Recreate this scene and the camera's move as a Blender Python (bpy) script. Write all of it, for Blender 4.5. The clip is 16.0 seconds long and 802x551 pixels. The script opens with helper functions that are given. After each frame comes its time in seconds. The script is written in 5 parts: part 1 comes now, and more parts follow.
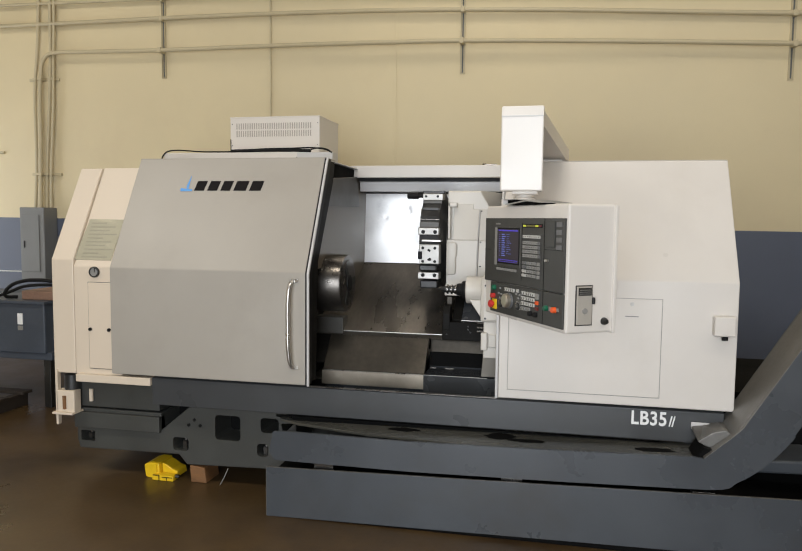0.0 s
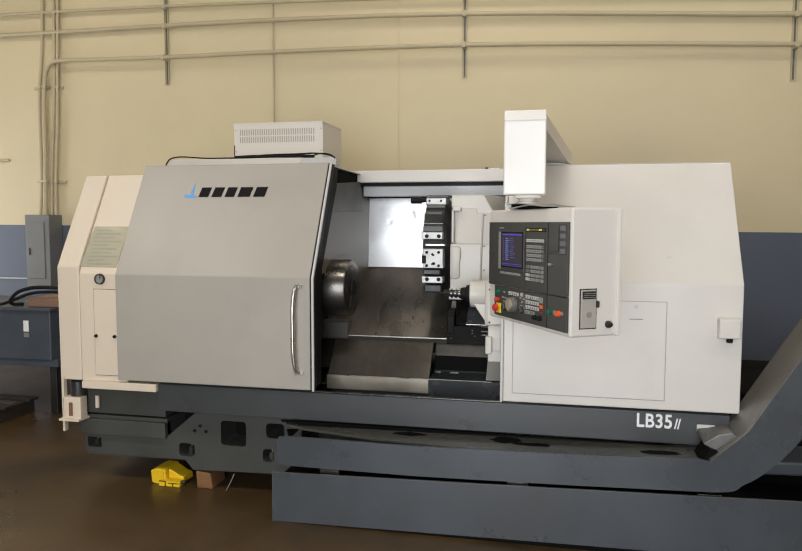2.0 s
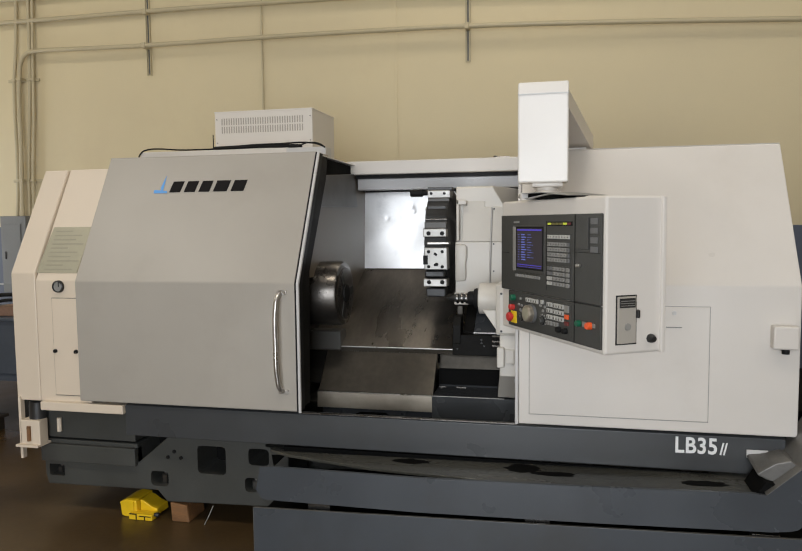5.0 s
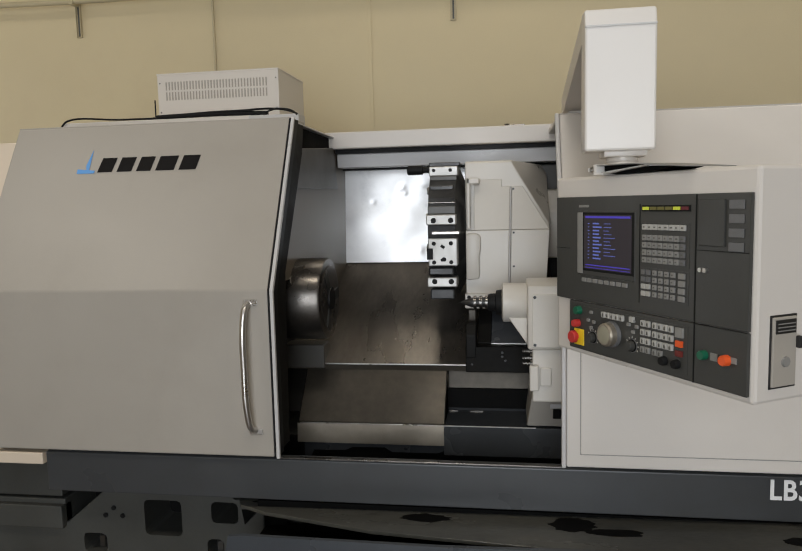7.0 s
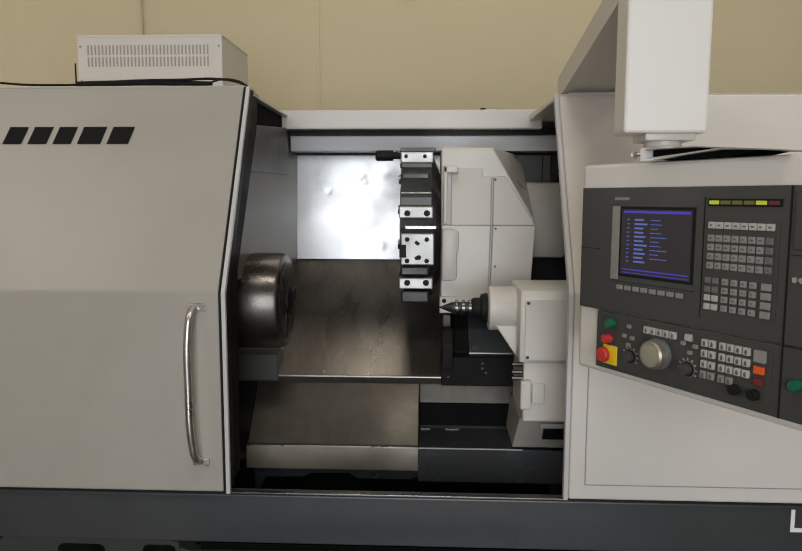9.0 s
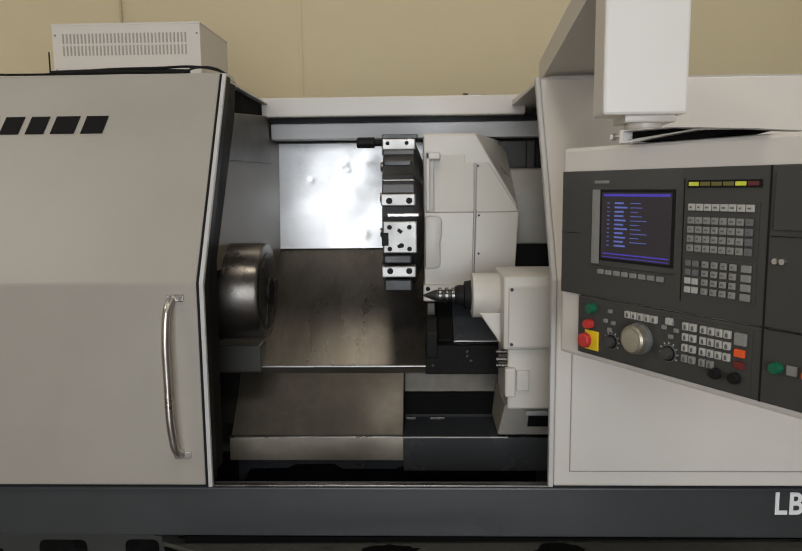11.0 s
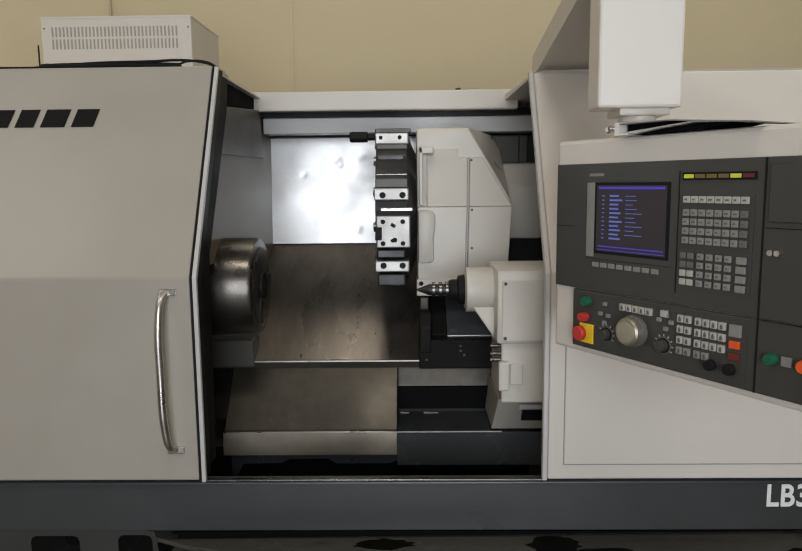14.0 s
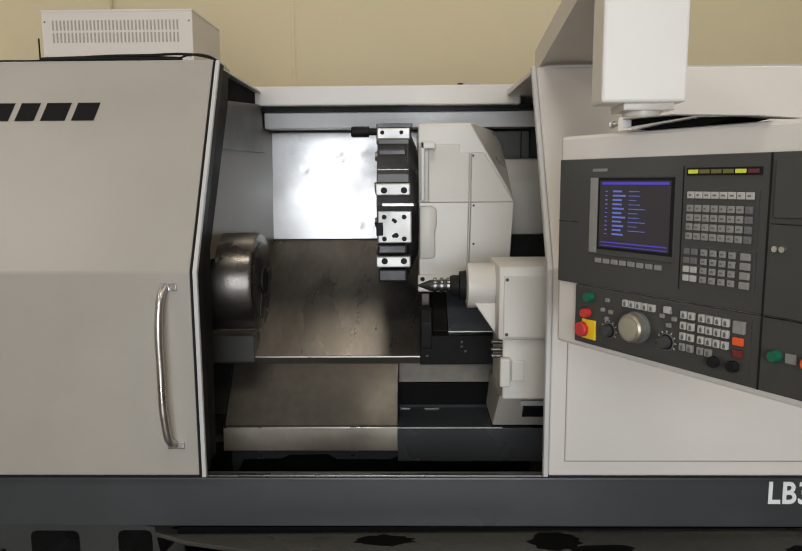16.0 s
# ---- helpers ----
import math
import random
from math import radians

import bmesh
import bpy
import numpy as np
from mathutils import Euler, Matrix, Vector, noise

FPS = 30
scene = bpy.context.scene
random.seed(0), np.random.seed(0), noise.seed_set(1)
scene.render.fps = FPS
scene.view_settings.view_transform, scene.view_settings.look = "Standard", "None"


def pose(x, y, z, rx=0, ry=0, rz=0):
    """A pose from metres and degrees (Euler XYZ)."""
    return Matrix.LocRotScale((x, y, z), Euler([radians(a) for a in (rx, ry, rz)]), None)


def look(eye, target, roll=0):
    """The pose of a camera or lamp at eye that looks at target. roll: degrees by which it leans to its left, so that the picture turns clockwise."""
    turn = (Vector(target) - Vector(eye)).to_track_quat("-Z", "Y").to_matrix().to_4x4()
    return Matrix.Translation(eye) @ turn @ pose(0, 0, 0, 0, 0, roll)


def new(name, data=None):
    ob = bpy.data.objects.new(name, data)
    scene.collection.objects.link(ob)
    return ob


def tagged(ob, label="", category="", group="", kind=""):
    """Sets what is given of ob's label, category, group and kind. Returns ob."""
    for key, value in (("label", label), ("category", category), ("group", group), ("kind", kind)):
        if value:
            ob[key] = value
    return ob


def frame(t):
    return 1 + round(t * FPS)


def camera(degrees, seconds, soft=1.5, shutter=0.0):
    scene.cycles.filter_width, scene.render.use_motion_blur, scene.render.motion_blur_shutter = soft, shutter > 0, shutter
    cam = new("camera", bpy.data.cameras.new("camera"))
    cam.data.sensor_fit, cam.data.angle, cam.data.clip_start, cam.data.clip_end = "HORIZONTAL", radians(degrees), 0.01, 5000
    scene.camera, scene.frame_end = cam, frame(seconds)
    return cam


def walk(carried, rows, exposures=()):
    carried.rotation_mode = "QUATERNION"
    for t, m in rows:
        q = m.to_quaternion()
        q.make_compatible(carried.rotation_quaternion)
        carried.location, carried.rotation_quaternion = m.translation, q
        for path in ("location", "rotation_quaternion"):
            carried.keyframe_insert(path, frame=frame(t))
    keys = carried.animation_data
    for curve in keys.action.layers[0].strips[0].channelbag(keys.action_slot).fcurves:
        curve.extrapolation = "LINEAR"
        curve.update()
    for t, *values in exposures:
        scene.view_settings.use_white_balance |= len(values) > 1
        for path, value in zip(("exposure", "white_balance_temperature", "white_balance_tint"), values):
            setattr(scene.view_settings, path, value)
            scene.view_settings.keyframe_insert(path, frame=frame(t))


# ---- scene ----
cam = camera(60.0, 16.0, soft=1.2)
PATH = [
    (0, (1.204, -3.389, 1.486), (0.794, -1.438, 1.327), 0.6),
    (0.5, (1.203, -3.394, 1.49), (0.798, -1.441, 1.345), 0.5),
    (1, (1.203, -3.396, 1.495), (0.798, -1.443, 1.359), 0.6),
    (1.5, (1.204, -3.398, 1.491), (0.794, -1.446, 1.347), 0.4),
    (2, (1.204, -3.397, 1.492), (0.783, -1.447, 1.343), 0.1),
    (2.5, (1.204, -3.401, 1.493), (0.785, -1.451, 1.348), -0.0),
    (3, (1.209, -3.399, 1.494), (0.806, -1.445, 1.353), 0.1),
    (3.5, (1.219, -3.391, 1.497), (0.78, -1.445, 1.356), -0.6),
    (3.7, (1.228, -3.379, 1.487), (0.769, -1.438, 1.343), -0.9),
    (5.8, (1.035, -2.646, 1.479), (0.657, -0.689, 1.312), -0.5),
    (6, (1.01, -2.6, 1.48), (0.653, -0.641, 1.302), -0.5),
    (6.5, (0.905, -2.411, 1.486), (0.55, -0.449, 1.335), 1.3),
    (7, (0.806, -2.255, 1.494), (0.497, -0.29, 1.287), -1.4),
    (7.5, (0.784, -2.061, 1.488), (0.44, -0.098, 1.312), -0.6),
    (8, (0.718, -1.955, 1.477), (0.499, 0.024, 1.281), -0.3),
    (8.5, (0.604, -1.928, 1.48), (0.541, 0.059, 1.26), -2.6),
    (9, (0.59, -1.92, 1.478), (0.502, 0.065, 1.253), 0.1),
    (9.2, (0.576, -1.929, 1.476), (0.516, 0.058, 1.261), 0.1),
    (11.3, (0.618, -1.893, 1.467), (0.562, 0.09, 1.21), -0.8),
    (11.5, (0.61, -1.898, 1.465), (0.577, 0.085, 1.208), -0.8),
    (12, (0.61, -1.9, 1.465), (0.58, 0.084, 1.213), -0.6),
    (12.5, (0.61, -1.9, 1.466), (0.578, 0.083, 1.21), -0.8),
    (13, (0.61, -1.897, 1.465), (0.577, 0.085, 1.205), -0.8),
    (13.5, (0.61, -1.895, 1.465), (0.574, 0.087, 1.2), -0.9),
    (14, (0.606, -1.893, 1.462), (0.572, 0.089, 1.198), -0.6),
    (14.5, (0.608, -1.892, 1.465), (0.569, 0.091, 1.208), -0.3),
    (15, (0.606, -1.891, 1.461), (0.556, 0.091, 1.198), -0.3),
    (15.5, (0.605, -1.89, 1.459), (0.56, 0.091, 1.194), -0.3),
    (16, (0.604, -1.885, 1.459), (0.568, 0.095, 1.184), -0.4),
]
walk(cam, [(t, look(eye, target, roll)) for t, eye, target, roll in PATH],
     exposures=[(0, -0.14), (3.7, -0.14), (5.8, -0.52), (8.0, -0.62), (9.2, -0.62), (11.3, -0.66), (13.0, -0.64), (14.5, -0.58), (16.0, -0.40)])

# ---- light and exposure ----
world = bpy.data.worlds.new("hall_air")
scene.world = world
world.use_nodes = True
bg = world.node_tree.nodes["Background"]
bg.inputs[0].default_value = (1.0, 0.93, 0.82, 1)
bg.inputs[1].default_value = 0.01

LAMPS = [(0.4, 1.75, 4.9, 23), (-3.4, -2.4, 4.9, 75), (0.6, -2.0, 4.9, 58), (4.6, -2.4, 4.9, 60), (-3.6, 0.9, 4.9, 32), (2.8, 0.9, 4.9, 29)]
for n, (x, y, z, w) in enumerate(LAMPS):
    lamp = bpy.data.lights.new("hall_lamp", "AREA")
    lamp.shape, lamp.size, lamp.size_y = "RECTANGLE", 1.3, 0.5
    lamp.energy, lamp.color = w, (1.0, 0.918, 0.80)
    ob = new("hall_lamp", lamp)
    ob.matrix_world = pose(x, y, z)

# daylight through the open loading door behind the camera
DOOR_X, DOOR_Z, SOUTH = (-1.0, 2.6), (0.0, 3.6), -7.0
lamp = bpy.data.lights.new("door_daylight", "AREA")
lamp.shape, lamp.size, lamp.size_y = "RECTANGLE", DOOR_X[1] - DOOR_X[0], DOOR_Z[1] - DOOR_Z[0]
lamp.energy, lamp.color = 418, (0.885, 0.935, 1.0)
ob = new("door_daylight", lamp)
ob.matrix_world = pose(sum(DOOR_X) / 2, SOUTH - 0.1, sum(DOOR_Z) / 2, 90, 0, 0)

# unseen west doorway and its lamp, added to brighten the north wall's left end
WEST, SIDE_Y, SIDE_Z = -6.2, (0.5, 2.4), 2.6
lamp = bpy.data.lights.new("side_fill", "AREA")
lamp.shape, lamp.size, lamp.size_y = "RECTANGLE", SIDE_Z, SIDE_Y[1] - SIDE_Y[0]
lamp.energy, lamp.color = 72, (0.93, 0.96, 1.0)
ob = new("side_fill", lamp)
ob.matrix_world = pose(WEST - 0.1, sum(SIDE_Y) / 2, SIDE_Z / 2, 0, -90, 0)


# ---- materials ----
def nodes_of(name):
    m = bpy.data.materials.new(name)
    m.use_nodes = True
    t = m.node_tree
    return m, t, t.nodes["Principled BSDF"]


def noise_node(t, scale, detail=4.0, rough=0.6, stretch=None):
    tc = t.nodes.new("ShaderNodeTexCoord")
    n = t.nodes.new("ShaderNodeTexNoise")
    n.inputs["Scale"].default_value, n.inputs["Detail"].default_value, n.inputs["Roughness"].default_value = scale, detail, rough
    if stretch:
        mp = t.nodes.new("ShaderNodeMapping")
        mp.inputs["Scale"].default_value = stretch
        t.links.new(tc.outputs["Object"], mp.inputs["Vector"])
        t.links.new(mp.outputs["Vector"], n.inputs["Vector"])
    else:
        t.links.new(tc.outputs["Object"], n.inputs["Vector"])
    return n


def ramp(t, src, a, b, ca, cb):
    r = t.nodes.new("ShaderNodeValToRGB")
    r.color_ramp.elements[0].position, r.color_ramp.elements[1].position = a, b
    r.color_ramp.elements[0].color, r.color_ramp.elements[1].color = (*ca, 1), (*cb, 1)
    t.links.new(src, r.inputs[0])
    return r.outputs[0]


def mix(t, fac, a, b, mode="MIX"):
    m = t.nodes.new("ShaderNodeMix")
    m.data_type, m.blend_type = "RGBA", mode
    for sock, v in ((m.inputs[0], fac), (m.inputs[6], a), (m.inputs[7], b)):
        if isinstance(v, bpy.types.NodeSocket):
            t.links.new(v, sock)
        else:
            sock.default_value = v if isinstance(v, (int, float)) else (*v, 1)
    return m.outputs[2]


def surface(name, color, rough=0.5, metal=0.0, vary=0.12, scale=3.0, grain=60.0, bump=0.05, stain=None, stain_at=(0.55, 0.75), stretch=None, rough_vary=0.12, stain_scale=1.3):
    """Paint, steel or stone: large soft variation, fine grain, optional stains."""
    m, t, p = nodes_of(name)
    big, fine = noise_node(t, scale, 5, 0.6, stretch), noise_node(t, grain, 3, 0.6, stretch)
    lo, hi = [c * (1 - vary) for c in color], [min(1, c * (1 + vary)) for c in color]
    col = ramp(t, big.outputs[0], 0.3, 0.7, lo, hi)
    col = mix(t, 0.35 * min(1, vary * 4), col, ramp(t, fine.outputs[0], 0.35, 0.65, lo, hi))
    if stain:
        spots = noise_node(t, stain_scale, 8, 0.65, stretch)
        col = mix(t, ramp(t, spots.outputs[0], *stain_at, (0, 0, 0), (1, 1, 1)), col, stain)
    t.links.new(col, p.inputs["Base Color"])
    r = ramp(t, big.outputs[0], 0.3, 0.7, [max(0.03, rough - rough_vary)] * 3, [min(1, rough + rough_vary)] * 3)
    t.links.new(r, p.inputs["Roughness"])
    p.inputs["Metallic"].default_value = metal
    if bump:
        b = t.nodes.new("ShaderNodeBump")
        b.inputs["Strength"].default_value, b.inputs["Distance"].default_value = bump, 0.01
        t.links.new(fine.outputs[0], b.inputs["Height"])
        t.links.new(b.outputs[0], p.inputs["Normal"])
    return m


def glow(name, color, strength):
    m, t, p = nodes_of(name)
    p.inputs["Base Color"].default_value = (0.01, 0.01, 0.02, 1)
    p.inputs["Emission Color"].default_value, p.inputs["Emission Strength"].default_value = (*color, 1), strength
    return m


M = dict(
    wall=surface("cream_wall_paint", (0.65, 0.557, 0.358), 0.6, vary=0.05, scale=0.7, grain=90, bump=0.12, stain=(0.60, 0.50, 0.32), stain_at=(0.55, 0.9)),
    dado=surface("blue_wall_paint", (0.090, 0.105, 0.145), 0.42, vary=0.10, scale=1.2, grain=90, bump=0.10),
    floor=surface("sealed_brown_concrete", (0.080, 0.049, 0.020), 0.36, vary=0.22, scale=0.9, grain=40, bump=0.04, stain=(0.036, 0.022, 0.011), stain_at=(0.45, 0.75), rough_vary=0.14),
    ceiling=surface("ceiling_paint", (0.22, 0.21, 0.19), 0.8, vary=0.05),
    grey=surface("door_grey_paint", (0.385, 0.355, 0.31), 0.40, vary=0.05, scale=1.1, grain=160, bump=0.04, stain=(0.345, 0.315, 0.27), stain_at=(0.5, 0.85), stain_scale=2.0),
    white=surface("machine_white_paint", (0.66, 0.62, 0.57), 0.36, vary=0.035, scale=1.2, grain=160, bump=0.03, stain=(0.60, 0.555, 0.50), stain_at=(0.55, 0.9), stain_scale=2.0),
    cream=surface("machine_cream_paint", (0.68, 0.58, 0.46), 0.42, vary=0.03, scale=1.5, grain=160, bump=0.05),
    dark=surface("dark_blue_grey_paint", (0.060, 0.067, 0.076), 0.30, vary=0.10, scale=2.0, grain=110, bump=0.015, stain=(0.05, 0.048, 0.045), stain_at=(0.55, 0.85)),
    cast=surface("dark_grey_cast_paint", (0.049, 0.050, 0.045), 0.52, vary=0.14, scale=3.0, grain=70, bump=0.07, stain=(0.04, 0.036, 0.032), stain_at=(0.5, 0.8)),
    liner=surface("oily_grey_liner", (0.122, 0.098, 0.070), 0.42, vary=0.06, scale=1.6, grain=60, bump=0.01, rough_vary=0.03),
    wiper=surface("grey_wiper_paint", (0.070, 0.066, 0.058), 0.42, vary=0.08, scale=2.0, grain=80, bump=0.02, stain=(0.06, 0.058, 0.054), stain_at=(0.5, 0.8)),
    waycover=surface("dark_way_cover_paint", (0.040, 0.044, 0.050), 0.28, vary=0.15, scale=3.0, grain=60, bump=0.03, stain=(0.018, 0.018, 0.018), stain_at=(0.5, 0.75)),
    # Black of the oily castings; also stands for shade just inside the door.
    oilblack=surface("oily_casting_and_shade", (0.010, 0.0095, 0.0085), 0.6, vary=0.3, scale=5, grain=60, bump=0.02),
    oldchuck=surface("dark_chuck_steel", (0.115, 0.105, 0.094), 0.33, metal=0.9, vary=0.2, scale=5, grain=80, bump=0.03, stain=(0.035, 0.033, 0.03), stain_at=(0.45, 0.8)),
    basedark=surface("dark_base_paint", (0.051, 0.054, 0.057), 0.34, vary=0.10, scale=1.6, grain=110, bump=0.015, stain=(0.040, 0.039, 0.036), stain_at=(0.5, 0.85)),
    darkred=surface("dark_red_key", (0.14, 0.018, 0.014), 0.4, vary=0.1, bump=0.02),
    pan=surface("dark_oily_pan_steel", (0.080, 0.069, 0.054), 0.40, metal=0.5, vary=0.3, scale=3, grain=25, bump=0.03, stain=(0.025, 0.022, 0.018), stain_at=(0.40, 0.70)),
    # Near-black: carries the shade of gaps and recesses, and colours oil patches.
    pit=surface("black_shade_and_oil", (0.004, 0.004, 0.004), 0.85, vary=0.3, bump=0.1),
    black=surface("black_rubber", (0.012, 0.012, 0.012), 0.5, vary=0.2, bump=0.05),
    void=surface("near_black_surface", (0.018, 0.017, 0.015), 0.45, vary=0.3, bump=0.1),
    steel=surface("oiled_sheet_steel", (0.235, 0.21, 0.18), 0.32, metal=0.85, vary=0.22, scale=3.0, grain=25, bump=0.02, stain=(0.11, 0.095, 0.078), stain_at=(0.40, 0.68), stretch=(2.2, 0.7, 0.7), rough_vary=0.1),
    sheet=surface("bright_steel_sheet", (0.72, 0.715, 0.71), 0.42, metal=0.92, vary=0.10, scale=4.0, grain=30, bump=0.02, stain=(0.42, 0.42, 0.43), stain_at=(0.50, 0.78), stain_scale=4.5),
    postwhite=surface("brighter_white_paint", (0.735, 0.705, 0.665), 0.34, vary=0.02, scale=1.2, grain=160, bump=0.03),
    pale=surface("pale_inner_paint", (0.55, 0.54, 0.53), 0.35, vary=0.06, scale=3, bump=0.05, stain=(0.4, 0.38, 0.35), stain_at=(0.6, 0.9)),
    lip=surface("brushed_lip_steel", (0.38, 0.335, 0.27), 0.42, metal=0.7, vary=0.15, scale=4, grain=30, bump=0.03, stain=(0.22, 0.19, 0.15), stain_at=(0.45, 0.72)),
    chrome=surface("worn_chrome", (0.56, 0.54, 0.51), 0.32, metal=1.0, vary=0.08, scale=8, bump=0.02),
    chuck=surface("ground_chuck_steel", (0.15, 0.142, 0.132), 0.27, metal=0.9, vary=0.15, scale=6, grain=80, bump=0.04, stain=(0.09, 0.085, 0.08), stain_at=(0.5, 0.8)),
    toolsteel=surface("black_oxide_steel", (0.045, 0.045, 0.045), 0.38, metal=0.6, vary=0.25, scale=9, bump=0.08),
    block=surface("ground_tool_block", (0.40, 0.39, 0.37), 0.38, metal=0.5, vary=0.12, scale=9, bump=0.04),
    turret=surface("turret_white_paint", (0.635, 0.60, 0.54), 0.36, vary=0.04, scale=3, bump=0.05, stain=(0.5, 0.47, 0.42), stain_at=(0.6, 0.9)),
    panel=surface("charcoal_panel_film", (0.045, 0.045, 0.041), 0.42, vary=0.06, scale=5, bump=0.04),
    key=surface("grey_key_cap", (0.235, 0.23, 0.215), 0.45, vary=0.12, scale=40, bump=0.03),
    keyd=surface("dark_key_cap", (0.13, 0.13, 0.13), 0.45, vary=0.12, scale=40, bump=0.03),
    whitekey=surface("white_key_cap", (0.43, 0.42, 0.39), 0.45, vary=0.1, scale=40, bump=0.03),
    red=surface("red_button", (0.50, 0.035, 0.03), 0.32, vary=0.1, bump=0.02),
    orange=surface("orange_button", (0.75, 0.10, 0.02), 0.32, vary=0.1, bump=0.02),
    green=surface("green_button", (0.006, 0.11, 0.055), 0.32, vary=0.1, bump=0.02),
    yellow=surface("yellow_plate", (0.80, 0.55, 0.02), 0.45, vary=0.1, bump=0.03),
    jack=surface("yellow_jack_paint", (0.80, 0.52, 0.015), 0.4, vary=0.12, scale=9, bump=0.08, stain=(0.35, 0.22, 0.03), stain_at=(0.62, 0.8), stain_scale=12),
    wood=surface("oily_wood_block", (0.20, 0.095, 0.035), 0.65, vary=0.3, scale=9, grain=50, bump=0.3, stretch=(1, 6, 6)),
    pipe=surface("cream_conduit_paint", (0.50, 0.43, 0.28), 0.45, vary=0.06, scale=6, bump=0.05),
    plate=surface("engraved_data_plate", (0.36, 0.34, 0.255), 0.45, metal=0.3, vary=0.08, scale=20, bump=0.05),
    faint=surface("faded_engraving", (0.30, 0.285, 0.215), 0.5, vary=0.1, bump=0),
    ink=surface("dark_ink", (0.10, 0.10, 0.09), 0.6, vary=0.1, bump=0),
    logo=surface("black_lettering", (0.010, 0.009, 0.009), 0.7, vary=0.1, bump=0),
    blue=surface("blue_emblem", (0.10, 0.33, 0.72), 0.45, vary=0.1, bump=0),
    letter=surface("white_lettering", (0.85, 0.85, 0.84), 0.5, vary=0.05, bump=0),
    cabinet=surface("blue_grey_steel_cabinet", (0.165, 0.167, 0.163), 0.45, vary=0.08, scale=3, bump=0.06),
    bluebox=surface("worn_blue_steel", (0.058, 0.070, 0.092), 0.45, vary=0.15, scale=3, bump=0.08, stain=(0.04, 0.05, 0.065), stain_at=(0.5, 0.75)),
    trough=surface("stained_trough_paint", (0.085, 0.084, 0.074), 0.26, vary=0.2, scale=3, grain=60, bump=0.08, stain=(0.012, 0.012, 0.010), stain_at=(0.56, 0.66), stain_scale=3.2, stretch=(0.6, 1.6, 1)),
    chute=surface("dull_sheet_metal", (0.17, 0.165, 0.155), 0.42, metal=0.3, vary=0.2, scale=3, bump=0.05, stain=(0.07, 0.065, 0.055), stain_at=(0.45, 0.7)),
    darkwood=surface("dirty_dark_wood", (0.026, 0.018, 0.012), 0.7, vary=0.3, scale=9, bump=0.2),
    tape=surface("red_brown_tray", (0.22, 0.13, 0.09), 0.6, vary=0.25, scale=8, bump=0.1),
    screen=glow("crt_glass", (0.10, 0.070, 0.060), 0.22),
    text=glow("screen_text", (0.20, 0.27, 0.85), 0.7),
    bar=glow("screen_bar", (0.12, 0.08, 0.85), 0.65),
    lit=glow("lit_yellow_lamp", (0.85, 0.9, 0.05), 0.7),
    amber=glow("dim_amber_lamp", (0.35, 0.30, 0.03), 0.35),
    redlamp=glow("dim_red_lamp", (0.35, 0.02, 0.01), 0.3),
)


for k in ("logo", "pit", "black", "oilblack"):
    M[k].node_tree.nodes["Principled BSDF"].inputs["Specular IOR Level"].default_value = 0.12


# ---- mesh helpers ----
def part(name, bm, material, parent=None, label="", smooth=False):
    """One mesh object from bm, under a thing or a part."""
    me = bpy.data.meshes.new(name)
    bmesh.ops.recalc_face_normals(bm, faces=bm.faces)
    bm.to_mesh(me)
    bm.free()
    for m in material if isinstance(material, (list, tuple)) else [material]:
        me.materials.append(M[m])
    if smooth:
        for f in me.polygons:
            f.use_smooth = True
        me.set_sharp_from_angle(angle=radians(35))
    ob = new(name, me)
    if parent:
        ob.parent = parent
        ob.matrix_parent_inverse = base_of(parent).inverted()
    if label:
        tagged(ob, label)
    return ob


def base_of(ob):
    m = ob.matrix_parent_inverse @ ob.matrix_basis if ob.parent else ob.matrix_basis.copy()
    return base_of(ob.parent) @ m if ob.parent else m


def thing(name, label, category, at=(0, 0, 0), group="", kind=""):
    e = new(name)
    e.location = at
    return tagged(e, label, category, group, kind)


def box(bm, x0, x1, y0, y1, z0, z1, bevel=0.0, m=None):
    b = bmesh.new()
    bmesh.ops.create_cube(b, size=1)
    for v in b.verts:
        v.co = Vector((x0 + (v.co.x + 0.5) * (x1 - x0), y0 + (v.co.y + 0.5) * (y1 - y0), z0 + (v.co.z + 0.5) * (z1 - z0)))
    if bevel:
        bmesh.ops.bevel(b, geom=b.edges[:], offset=bevel, segments=2, profile=0.5, affect="EDGES")
    join(bm, b, m)
    return bm


def join(bm, b, m=None):
    if m is not None:
        b.transform(m)
    me = bpy.data.meshes.new("tmp")
    b.to_mesh(me)
    b.free()
    bm.from_mesh(me)
    bpy.data.meshes.remove(me)


def prism(bm, pts, lo, hi, axis="x", bevel=0.0, m=None):
    """A closed outline, swept along an axis. For x the outline is (y, z), for y (x, z), for z (x, y)."""
    b = bmesh.new()
    put = {"x": lambda a, c, s: (s, a, c), "y": lambda a, c, s: (a, s, c), "z": lambda a, c, s: (a, c, s)}[axis]
    low, high = [b.verts.new(put(a, c, lo)) for a, c in pts], [b.verts.new(put(a, c, hi)) for a, c in pts]
    b.faces.new(low), b.faces.new(high[::-1])
    for i in range(len(pts)):
        j = (i + 1) % len(pts)
        b.faces.new((low[i], high[i], high[j], low[j]))
    bmesh.ops.recalc_face_normals(b, faces=b.faces)
    if bevel:
        bmesh.ops.bevel(b, geom=b.edges[:], offset=bevel, segments=2, profile=0.5, affect="EDGES")
    join(bm, b, m)
    return bm


